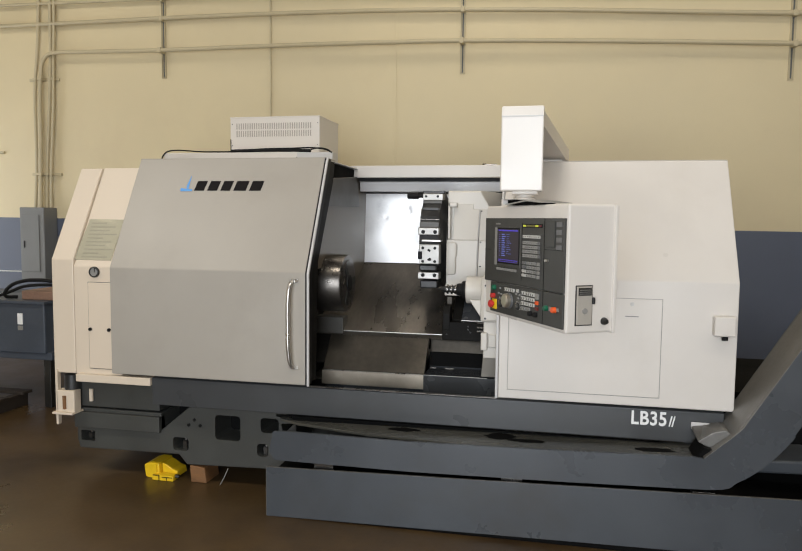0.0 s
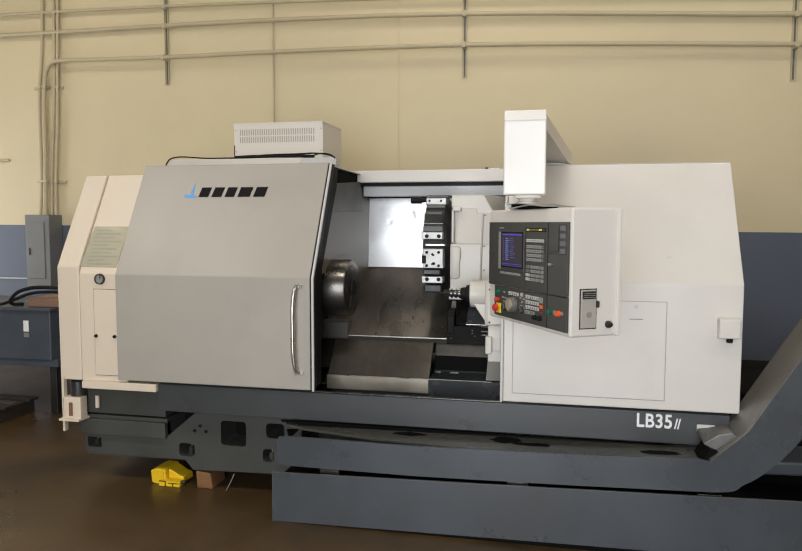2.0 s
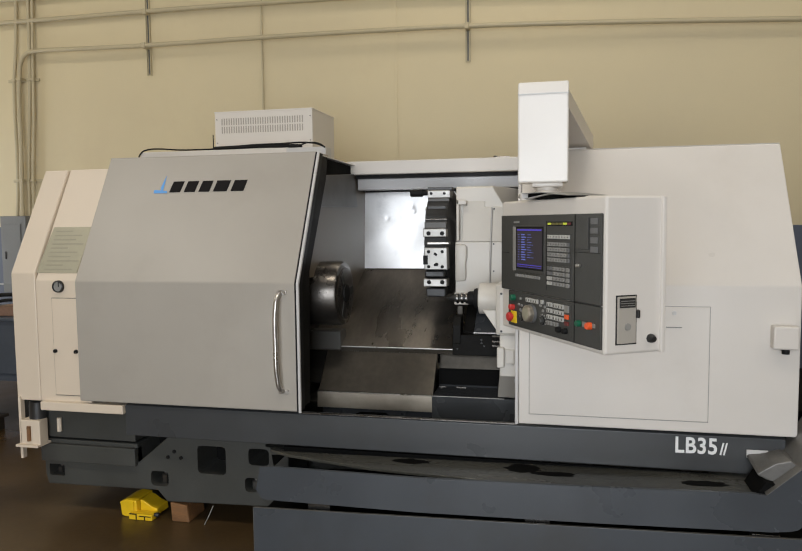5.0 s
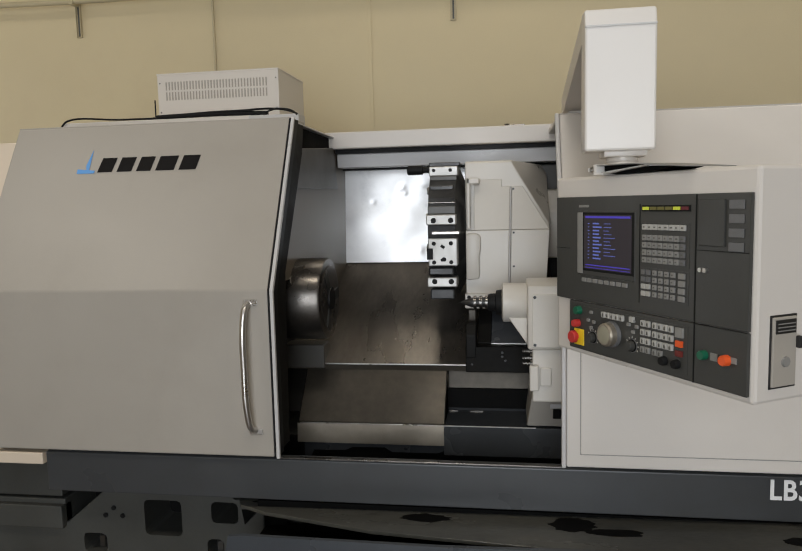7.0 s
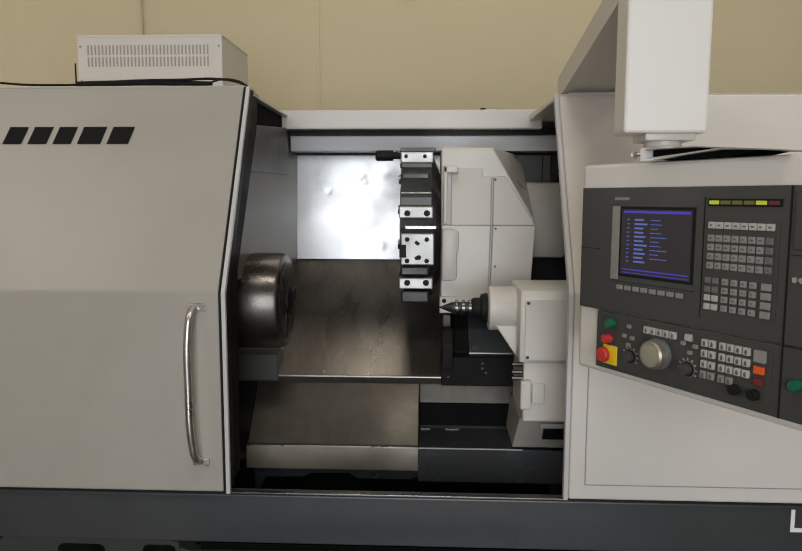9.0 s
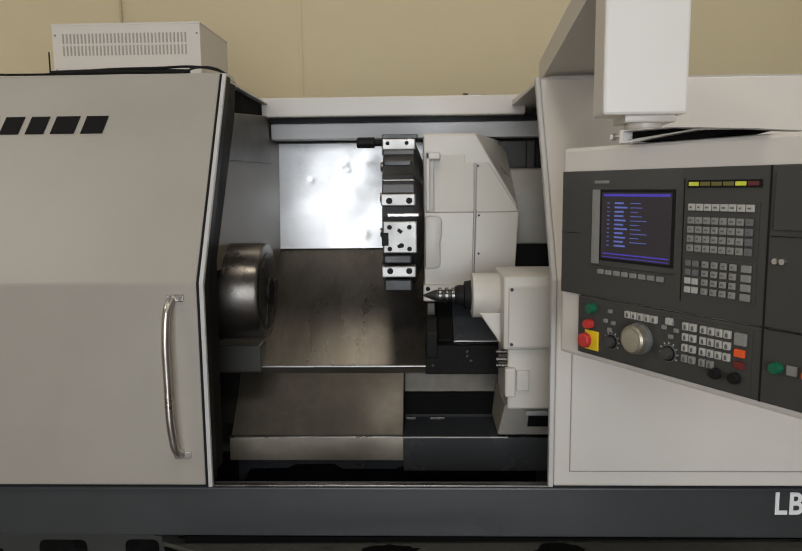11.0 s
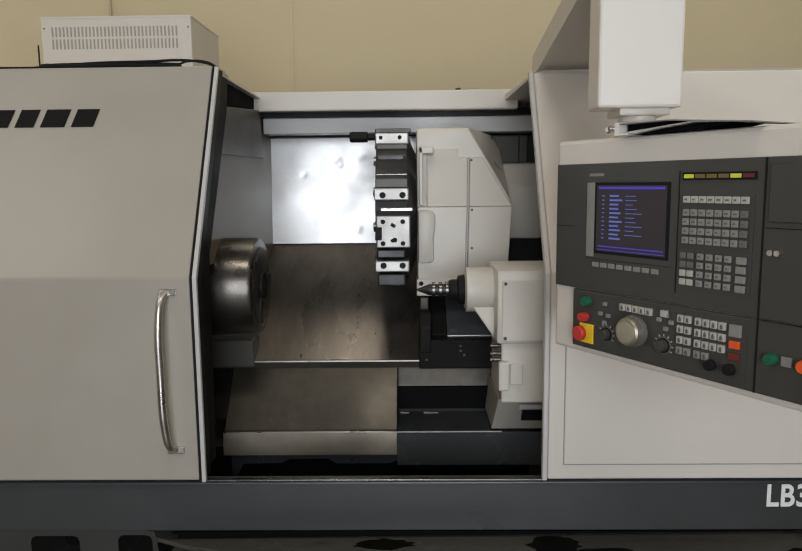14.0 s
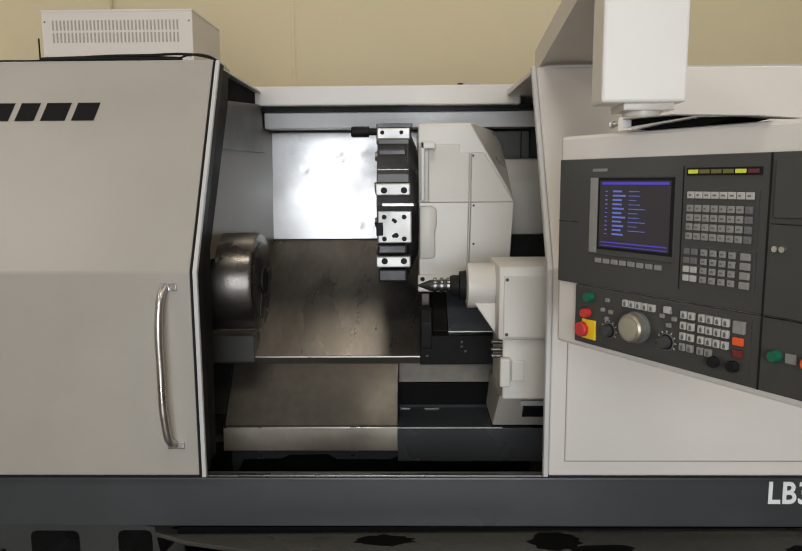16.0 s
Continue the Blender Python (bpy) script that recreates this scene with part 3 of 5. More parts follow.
part("cover_edge", bm, "chrome", lathe, "bright cover edge strip")
bm = B()
prism(bm, [(0.553, 0.816), (0.392, 0.626), (0.380, 0.622), (0.376, 0.558), (0.384, 0.556), (0.40, 0.60), (0.565, 0.78)], -0.045, 0.548, "x", 0.002)
part("chip_pan", bm, "pan", lathe, "sloping steel chip pan")
# Left end of the chip pan, blackened for the shade behind the door.
bm = B()
prism(bm, [(0.553, 0.814), (0.42, 0.657), (0.44, 0.65), (0.565, 0.78)], -0.145, -0.047, "x", 0.002)
part("pan_end_shaded", bm, "oilblack", lathe)
bm = B()
prism(bm, [(0.379, 0.624), (0.372, 0.624), (0.367, 0.546), (0.373, 0.544)], -0.045, 0.548, "x", 0.001)
part("pan_lip", bm, "lip", lathe, "bright brushed pan lip")
bm = B()
box(bm, -0.045, 0.548, 0.3695, 0.378, 0.6245, 0.6275, 0.001)
part("lip_edge", bm, "chrome", lathe)
bm = B()
box(bm, 0.548, 0.90, 0.356, 0.364, 0.6285, 0.631, 0.001)
part("cover_edge", bm, "pale", lathe)
bm = B()
prism(bm, [(0.62, 0.80), (0.590, 0.715), (0.600, 0.705), (0.64, 0.79)], 0.548, 1.0, "x", 0.002)
part("way_skirt", bm, "pan", lathe)
bm = B()
box(bm, 0.655, 0.78, 0.5885, 0.594, 0.712, 0.7155, 0.001)
part("skirt_edge", bm, "chuck", lathe)
bm = B()
box(bm, 0.5485, 1.05, 0.36, 0.3645, 0.512, 0.628, 0.001)
part("front_way_cover", bm, "basedark", lathe)
# Back of the recess, with the shade of its depth put into the colour.
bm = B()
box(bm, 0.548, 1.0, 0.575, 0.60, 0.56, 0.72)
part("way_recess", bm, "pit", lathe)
bm = B()
prism(bm, [(0.3645, 0.56), (0.3645, 0.6275), (0.565, 0.632), (0.574, 0.640), (0.574, 0.56)], 0.549, 1.0, "x", 0.002)
part("way_floor", bm, "waycover", lathe, "dark oily way bed")
for x0, x1 in ((0.552, 0.590), (0.641, 0.695)):
    bm = B()
    box(bm, x0, x1, 0.548, 0.556, 0.630, 0.636, 0.002)
    part("way_bolt_bar", bm, "chuck", lathe)
# Plates under the lip: oily black that also carries the shade there.
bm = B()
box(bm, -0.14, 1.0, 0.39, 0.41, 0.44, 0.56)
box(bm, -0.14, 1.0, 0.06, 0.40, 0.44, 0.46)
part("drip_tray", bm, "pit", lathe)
bm = B()
prism(bm, [(-0.02, 0.47), (-0.02, 0.555), (0.55, 0.555), (0.98, 0.552), (0.98, 0.512), (0.86, 0.512), (0.83, 0.530), (0.56, 0.528), (0.52, 0.512), (0.34, 0.512), (0.31, 0.530), (0.18, 0.528), (0.15, 0.515), (0.02, 0.512), (0.0, 0.47)], 0.376, 0.386, "y")
part("sump_apron", bm, "waycover", lathe, "dark apron with notched lower edge")

# chuck
CY, CZ = 0.43, 1.122
bm = B()
turned(bm, [(-0.14, 0.10), (-0.14, 0.155), (-0.11, 0.163), (0.080, 0.163), (0.090, 0.158), (0.0915, 0.135), (0.096, 0.130), (0.097, 0.05)], (0, CY, CZ), "x", 64)
ck = part("chuck", bm, "oldchuck", lathe, "ground steel three-jaw chuck", smooth=True)
for k in range(3):
    m = Matrix.Translation((0, CY, CZ)) @ Matrix.Rotation(radians(120 * k + 35), 4, "X")
    bm = B()
    box(bm, 0.090, 0.1000, -0.022, 0.022, 0.05, 0.126, 0.002, m)
    part("jaw", bm, "toolsteel", ck)
bm = B()
turned(bm, [(0.090, 0.048), (0.104, 0.045)], (0, CY, CZ), "x", 32)
part("bore_ring", bm, "black", ck, smooth=True)
bm = B()
box(bm, -0.14, 0.036, 0.52, 0.62, 0.812, 0.912, 0.006)
part("coolant_block", bm, "wiper", lathe, "pale block under the chuck")

# tailstock
bm = B()
box(bm, 0.868, 1.25, 0.25, 0.52, 0.955, 1.19, 0.010)
ts = part("tailstock", bm, "turret", lathe, "off-white painted tailstock", smooth=True)
bm = B()
turned(bm, [(0.776, 0.060), (0.781, 0.074), (0.862, 0.074), (0.868, 0.07), (0.875, 0.07)], (0, 0.387, 1.11), "x", 48)
part("quill_housing", bm, "turret", ts, smooth=True)
bm = B()
prism(bm, [(0.80, 1.06), (0.875, 1.06), (0.875, 0.95)], 0.33, 0.45, "y", 0.004)
part("gusset", bm, "turret", ts)
bm = B()
box(bm, 0.885, 1.25, 0.262, 0.54, 0.76, 0.957, 0.006)
part("pedestal", bm, "turret", ts)
bm = B()
prism(bm, [(0.300, 0.762), (0.372, 0.634), (0.60, 0.640), (0.60, 0.762)], 0.870, 1.25, "x", 0.005)
for v in bm.verts:
    if v.co.x < 0.9:
        v.co.x += 0.12 * (v.co.z - 0.762) + 0.012
part("foot", bm, "grey", ts, "grey tailstock foot")
bm = B()
box(bm, 0.884, 1.06, 0.244, 0.252, 0.965, 1.158, 0.003)
pl = part("side_plate", bm, "turret", ts)
for x, z in ((0.894, 1.148), (0.894, 0.975), (1.05, 1.148), (1.05, 0.975)):
    bm = B()
    turned(bm, [(0.241, 0.005), (0.245, 0.006)], (x, 0, z), "y", 10)
    part("plate_screw", bm, "toolsteel", pl)
bm = B()
box(bm, 0.874, 0.908, 0.236, 0.265, 0.806, 0.900, 0.006)
box(bm, 0.912, 0.953, 0.254, 0.265, 0.821, 0.889, 0.004)
part("clamp_boss", bm, "turret", ts)
bm = B()
prism(bm, [(0.300, 0.722), (0.3455, 0.672), (0.38, 0.672), (0.38, 0.722)], 0.962, 1.06, "x", 0.003)
part("clamp_slot", bm, "black", ts)
bm = B()
prism(bm, [(0.302, 0.738), (0.2955, 0.744), (0.305, 0.727), (0.311, 0.7215)], 0.950, 1.06, "x", 0.001)
part("slot_lip", bm, "pale", ts)
for z in (0.92, 0.945, 0.90):
    bm = B()
    turned(bm, [(0.850, 0.007), (0.885, 0.007)], (0, 0.275, z), "x", 10)
    part("fitting", bm, "chuck", ts)
bm = B()
turned(bm, [(0.615, 0.001), (0.655, 0.017), (0.660, 0.019), (0.668, 0.019), (0.669, 0.023), (0.680, 0.023), (0.681, 0.019), (0.690, 0.019), (0.691, 0.024), (0.702, 0.024), (0.703, 0.020), (0.712, 0.020), (0.713, 0.025), (0.724, 0.025), (0.725, 0.021)], (0, 0.387, 1.11), "x", 32)
lc = part("live_centre", bm, "toolsteel", ts, "stepped steel live centre", smooth=True)
for s in (0.668, 0.690, 0.712):
    bm = B()
    turned(bm, [(s + 0.001, 0.0235), (s + 0.002, 0.026), (s + 0.011, 0.026), (s + 0.012, 0.0235)], (0, 0.387, 1.11), "x", 32)
    part("bright_ring", bm, "chuck", lc, smooth=True)
bm = B()
turned(bm, [(0.724, 0.030), (0.735, 0.034), (0.752, 0.034), (0.755, 0.046), (0.778, 0.050)], (0, 0.387, 1.11), "x", 32)
part("quill_nut", bm, "black", ts, smooth=True)

# turret
bm = B()
turned(bm, [(TX + 0.012, 0.22), (TX, 0.24), (TX + 0.004, 0.285), (TX + 0.115, 0.285), (TX + 0.125, 0.26), (TX + 0.15, 0.20)], (0, TY, TZ), "x", 12)
tr = part("turret_disc", bm, "toolsteel", lathe, "black indexing tool disc with bolted blocks")


def tool_block(z0, z1, y, bolts, x0=0.0, x1=0.122, r=0.0105):
    bm = B()
    box(bm, TX + x0, TX + x1, y, y + 0.09, z0, z1, 0.004)
    b = part("tool_block", bm, "block", tr)
    for bx, bz in bolts:
        bm = B()
        turned(bm, [(y - 0.005, r), (y + 0.002, r * 1.12)], (TX + bx, 0, bz), "y", 16)
        s = part("bolt", bm, "black", b, smooth=True)
    return b


tool_block(1.604, 1.644, 0.70, ((0.020, 1.628), (0.090, 1.628)), r=0.007)
tool_block(1.402, 1.444, 0.558, ((0.030, 1.420), (0.100, 1.420)))
tool_block(1.235, 1.348, 0.556, ((0.030, 1.327), (0.100, 1.327), (0.072, 1.262), (0.030, 1.250), (0.100, 1.250)), 0.007, 0.126, 0.008)
tool_block(1.147, 1.187, 0.566, ((0.030, 1.170), (0.098, 1.170)))
for z, a in ((1.314, 35), (1.262, -35)):
    m = Matrix.Translation((TX + 0.066, 0.553, z)) @ Matrix.Rotation(radians(a), 4, "Y")
    bm = B()
    box(bm, -0.009, 0.009, -0.003, 0.004, -0.006, 0.006, 0.002, m)
    part("clamp_screw", bm, "black", tr)
bm = B()
box(bm, TX + 0.022, TX + 0.135, 0.556, 0.62, 1.363, 1.376, 0.003)
part("coolant_bar", bm, "chrome", tr)
bm = B()
box(bm, TX - 0.002, TX + 0.130, 0.72, 0.78, 1.645, 1.662, 0.003)
part("top_clamp", bm, "toolsteel", tr)
for k in range(12):
    a = 2 * math.pi * (k + 0.5) / 12
    bm = B()
    turned(bm, [(TX - 0.006, 0.016), (TX + 0.004, 0.020)], (0, TY + 0.245 * math.cos(a), TZ + 0.245 * math.sin(a)), "x", 16)
    part("station_plug", bm, "chrome", tr, smooth=True)
for z0, z1, y, mat in ((1.570, 1.603, 0.690, "wiper"), (1.446, 1.478, 0.585, "wiper"), (1.488, 1.496, 0.605, "chuck")):
    bm = B()
    box(bm, TX + 0.004, TX + 0.118, y, y + 0.1, z0, z1, 0.003)
    part("seat_face", bm, mat, tr)
bm = B()
box(bm, TX + 0.002, TX + 0.026, 0.549, 0.58, 1.262, 1.308, 0.002)
part("insert_clamp", bm, "black", tr)
for z0, z1, y in ((1.09, 1.135, 0.61), (1.50, 1.565, 0.65), (1.195, 1.228, 0.572)):
    bm = B()
    box(bm, TX + 0.006, TX + 0.108, y, y + 0.1, z0, z1, 0.006)
    part("tool_seat", bm, "toolsteel", tr)
bm = B()
turned(bm, [(TX - 0.095, 0.016), (TX - 0.09, 0.020), (TX - 0.03, 0.020), (TX - 0.028, 0.013), (TX, 0.013)], (0, 0.72, 1.632), "x", 20)
part("boring_bar", bm, "black", tr, smooth=True)
# turret housing
HX = TX + 0.152
bm = B()
prism(bm, [(0.705, 1.05), (0.705, 1.655), (0.72, 1.662), (1.26, 1.662), (1.26, 1.05)], HX, HX + 0.38, "x")
for co, no in (((HX + 0.239, 0.66, 1.554), (0.0525, -0.0161, 0.0313)), ((HX + 0.347, 0.66, 1.373), (0.216, 0, -0.013))):
    cut = bmesh.ops.bisect_plane(bm, geom=bm.verts[:] + bm.edges[:] + bm.faces[:], plane_co=co, plane_no=no, clear_outer=True)
    bmesh.ops.contextual_create(bm, geom=[g for g in cut["geom_cut"] if isinstance(g, bmesh.types.BMEdge)])
bmesh.ops.bevel(bm, geom=bm.edges[:], offset=0.005, segments=2, profile=0.5, affect="EDGES")
th = part("turret_housing", bm, "turret", lathe, "off-white painted turret head")


def front_cover(name, low, high):
    """A folded cover plate on the head: upright below the fold, leaning back above it; outlines in x and z."""
    bm = B()
    prism(bm, [(HX + x, z) for x, z in low], 0.655, 0.706, "y", 0.003)
    b = B()
    prism(b, [(HX + x, z) for x, z in high], 0.655, 0.706, "y", 0.003)
    for v in b.verts:
        v.co.y += 0.21 * max(0.0, v.co.z - 1.374)
    join(bm, b)
    return part(name, bm, "turret", th)


front_cover("front_cover", [(0.002, 1.06), (0.002, 1.3735), (0.182, 1.3735), (0.174, 1.06)],
            [(0.037, 1.3745), (0.037, 1.563), (0.060, 1.563), (0.060, 1.584), (0.152, 1.584), (0.152, 1.553), (0.186, 1.553), (0.182, 1.3745)])
front_cover("side_cover", [(0.182, 1.06), (0.190, 1.3735), (0.346, 1.3735), (0.333, 1.157), (0.329, 1.06)],
            [(0.190, 1.3745), (0.194, 1.554), (0.238, 1.554), (0.346, 1.3745)])
tube("coolant_pipe", [(HX + 0.177, 0.652, 1.06), (HX + 0.1855, 0.652, 1.374), (HX + 0.1895, 0.690, 1.553)], 0.0032, "pale", th, bezier=False)
for z in (1.542, 1.362, 1.222):
    bm = B()
    turned(bm, [(-0.005, 0.004), (0.004, 0.005)], (HX + 0.200, 0.655 + 0.21 * max(0.0, z - 1.374), z), "y", 10)
    part("cover_screw", bm, "toolsteel", th)
bm = B()
prism(bm, [(0.003, 1.168), (0.003, 1.362), (0.050, 1.362), (0.065, 1.350), (0.065, 1.290), (0.058, 1.270), (0.060, 1.185), (0.055, 1.172)], 0.628, 0.658, "y", 0.009, Matrix.Translation((HX, 0, 0)))
part("index_cover", bm, "turret", th, smooth=True)
bm = B()
box(bm, HX + 0.008, HX + 0.022, 0.650, 0.692, 1.380, 1.590, 0.004)
box(bm, HX + 0.008, HX + 0.060, 0.650, 0.692, 1.566, 1.590, 0.004)
part("index_bracket", bm, "turret", th)
bm = B()
box(bm, HX - 0.004, HX + 0.325, 0.640, 0.76, 1.047, 1.110, 0.005)
fl = part("bottom_flange", bm, "turret", th)
for x in (0.013, 0.30):
    bm = B()
    turned(bm, [(0.634, 0.007), (0.642, 0.009)], (HX + x, 0, 1.094), "y", 14)
    part("flange_bolt", bm, "black", fl, smooth=True)
bm = B()
prism(bm, [(0.95, 1.23), (0.95, 1.441), (1.03, 1.537), (1.20, 1.545), (1.20, 1.23)], HX + 0.30, HX + 0.512, "x", 0.014)
part("motor_cover", bm, "turret", lathe, "pale turret motor cover", smooth=True)
bm = B()
prism(bm, [(0.580, 0.912), (0.752, 1.018), (0.80, 1.046), (0.90, 1.046), (0.90, 0.90), (0.60, 0.90)], HX + 0.105, HX + 0.34, "x", 0.003)
cs = part("cross_slide", bm, "waycover", lathe, "dark oily cross slide")
bm = B()
prism(bm, [(0.596, 0.912), (0.762, 1.018), (0.80, 1.040), (0.90, 1.040), (0.90, 0.90), (0.60, 0.90)], HX + 0.049, HX + 0.104, "x", 0.003)
part("slide_gib", bm, "oilblack", cs)
bm = B()
box(bm, HX + 0.105, HX + 0.30, 0.5755, 0.584, 0.9085, 0.9135, 0.001)
part("slide_edge", bm, "chrome", cs)
bm = B()
box(bm, HX + 0.002, HX + 0.36, 0.527, 0.62, 0.802, 0.9075, 0.004)
sd = part("saddle", bm, "oilblack", lathe, "black oily saddle front")
bm = B()
prism(bm, [(0.524, 0.86), (0.524, 0.955), (0.555, 0.998), (0.62, 0.998), (0.62, 0.86)], HX + 0.004, HX + 0.046, "x", 0.005)
part("wiper_block", bm, "oilblack", sd)
bm = B()
box(bm, HX + 0.008, HX + 0.040, 0.66, 0.72, 0.99, 1.040, 0.004)
part("chip_guard", bm, "pan", sd)
for x, z in ((0.150, 0.885), (0.150, 0.868), (0.163, 0.852), (0.028, 0.835)):
    bm = B()
    turned(bm, [(0.5235, 0.004), (0.528, 0.005)], (HX + x, 0, z), "y", 10)
    part("saddle_screw", bm, "toolsteel", sd)
bm = B()
box(bm, HX + 0.332, HX + 0.485, 1.18, 1.235, 1.541, 1.662, 0.004)
jb = part("junction_box", bm, "wiper", lathe, "grey junction box")
bm = B()
box(bm, HX + 0.445, HX + 0.450, 1.177, 1.181, 1.545, 1.660)
part("box_seam", bm, "black", jb)
bm = B()
turned(bm, [(1.60, 0.012), (1.64, 0.012), (1.65, 0.008)], (HX + 0.312, 1.10, 0), "z", 12)
part("pipe_fitting", bm, "toolsteel", jb, smooth=True)
bm = B()
box(bm, 0.80, 1.0, 1.20, 1.28, 1.20, 1.67)
part("slide_screen", bm, "void", lathe)

# ---- control pendant ----
pend = thing("control_pendant", "off-white swivel control cabinet with charcoal key panel", "control panel", (1.1, -0.35, 1.05))
U = Vector((0.5204, -0.8539, 0))
N = Vector((-0.8539, -0.5204, 0))
P0 = Vector((0.9404, -0.2957, 1.4988))
PM = Matrix(((U.x, 0, N.x, P0.x), (U.y, 0, N.y, P0.y), (0, 1, 0, P0.z), (0, 0, 0, 1)))   # local x along, y up, z outward
bm = B()
box(bm, -0.010, 0.640, -0.418, 0.052, -0.205, -0.003, 0.008, PM)
cab = part("cabinet", bm, "white", pend, "off-white cabinet")
bm = B()
box(bm, 0.0, 0.630, -0.272, 0.0, -0.003, 0.006, 0.002, PM)
box(bm, 0.058, 0.630, -0.402, -0.274, -0.003, 0.006, 0.002, PM)
face = part("key_panel", bm, "panel", pend, "charcoal key panel")
for a in ((0.4935, 0.4965, -0.402, 0.0), (0.326, 0.3275, -0.25, -0.02), (0.0, 0.06, -0.136, -0.1345), (0.50, 0.628, -0.274, -0.2725), (0.50, 0.628, -0.118, -0.1165)):
    bm = B()
    box(bm, *a, 0.006, 0.0072, 0, PM)
    part("panel_seam", bm, "black", face)


def pad(name, x, y, w, h, material, z=0.006, t=0.005, bevel=0.0012, parent=None, legend=""):
    """A key; legend: none, a short bar or an arch of printed marks."""
    bm = B()
    box(bm, x, x + w, y - h, y, z, z + t, bevel, PM)
    n = len(bm.faces)
    e = z + t
    if legend == "bar":
        k = rnd.uniform(0.3, 0.55)
        box(bm, x + w * 0.25, x + w * (0.25 + k), y - h * 0.62, y - h * 0.38, e, e + 0.0002, 0, PM)
    elif legend == "arch":
        box(bm, x + w * 0.3, x + w * 0.7, y - h * 0.85, y - h * 0.35, e, e + 0.0002, 0, PM)
        box(bm, x + w * 0.42, x + w * 0.58, y - h * 0.35, y - h * 0.2, e, e + 0.0002, 0, PM)
    bm.faces.ensure_lookup_table()
    for f in bm.faces[n:]:
        f.material_index = 1
    return part(name, bm, [material, "ink"] if legend else material, parent or face)


rnd = random.Random(4)


# screen
bm = B()
box(bm, 0.095, 0.312, -0.203, -0.036, 0.004, 0.008, 0.002, PM)
bezel = part("screen_bezel", bm, "panel", pend, "recessed screen surround")
bm = B()
box(bm, 0.096, 0.118, -0.198, -0.040, 0.008, 0.0095, 0.001, PM)
part("bezel_edge", bm, "key", bezel)
bm = B()
box(bm, 0.1185, 0.310, -0.190, -0.040, 0.008, 0.0086, 0.0, PM)
part("screen_mask", bm, "black", bezel)
bm = B()
box(bm, 0.124, 0.302, -0.184, -0.046, 0.008, 0.0092, 0.0, PM)
part("screen", bm, "screen", bezel, "dark screen with blue lines")
for a, c in ((-0.054, -0.049), (-0.175, -0.1725), (-0.1815, -0.180)):
    bm = B()
    box(bm, 0.130, 0.298, a, c, 0.0094, 0.0098, 0, PM)
    part("screen_bar", bm, "bar", bezel)
bm = B()
for k in range(11):
    y = -0.066 - k * 0.0088
    box(bm, 0.160, 0.160 + rnd.choice((0.024, 0.03, 0.034)), y - 0.0036, y, 0.0094, 0.0098, 0, PM)
    box(bm, 0.140, 0.146, y - 0.003, y - 0.001, 0.0094, 0.0098, 0, PM)
    w = rnd.uniform(0.016, 0.048)
    if k < 10:
        box(bm, 0.202, 0.202 + w, y - 0.0026, y - 0.0012, 0.0094, 0.0098, 0, PM)
part("screen_text", bm, "text", bezel)
pad("badge", 0.10, -0.021, 0.04, 0.006, "key", t=0.0015, bevel=0)
# status lamps
pad("lamp_strip", 0.334, -0.023, 0.146, 0.014, "black", t=0.002, bevel=0)
for k, mat in enumerate(("lit", "amber", "amber", "amber", "lit", "redlamp")):
    pad("status_lamp", 0.338 + k * 0.0235, -0.0265, 0.020, 0.007, mat, z=0.008, t=0.002, bevel=0.0005)
# keys
bm = B()
box(bm, 0.334, 0.478, -0.160, -0.062, 0.006, 0.0075, 0, PM)
box(bm, 0.334, 0.478, -0.238, -0.166, 0.006, 0.0075, 0, PM)
part("key_field", bm, "panel", face)
for k in range(8):
    pad("key", 0.340 + k * 0.0165, -0.066, 0.0145, 0.0125, "whitekey", z=0.0075, legend="bar")
for r in range(4):
    for k in range(8):
        pad("key", 0.340 + k * 0.0165, -0.090 - r * 0.017, 0.0135, 0.0125, "key" if k < 7 else "keyd", z=0.0075, legend="bar")
for r in range(4):
    for k in range(4):
        pad("key", 0.374 + k * 0.0185, -0.170 - r * 0.0165, 0.0125, 0.0115, "key", z=0.0075, legend="bar")
    for k in range(2):
        pad("key", 0.338 + k * 0.0155, -0.170 - r * 0.0165, 0.0125, 0.0115, "keyd" if r < 2 else "whitekey", z=0.0075)
    pad("key", 0.452, -0.170 - r * 0.0165, 0.018, 0.0125, "key", z=0.0075)
for k in range(8):
    pad("soft_key", 0.116 + k * 0.0222, -0.209, 0.0165, 0.010, "key")
# lower console
pad("console_field", 0.086, -0.284, 0.392, 0.108, "panel", z=0.006, t=0.0012, bevel=0)


def knob(name, x, y, r, t, material, parent=None, z=0.006):
    bm = B()
    turned(bm, [(z, r * 1.04), (z + t * 0.8, r), (z + t, r * 0.86)], (x, y, 0), "z", 28, PM)
    return part(name, bm, material, parent or face, smooth=True)


knob("button", 0.104, -0.297, 0.011, 0.016, "green")
knob("button", 0.098, -0.332, 0.010, 0.018, "red")
pad("stop_plate", 0.083, -0.347, 0.040, 0.043, "yellow", t=0.004)
st = knob("stop_stem", 0.095, -0.368, 0.009, 0.014, "red")
knob("stop_head", 0.095, -0.368, 0.016, 0.011, "red", st, 0.018)
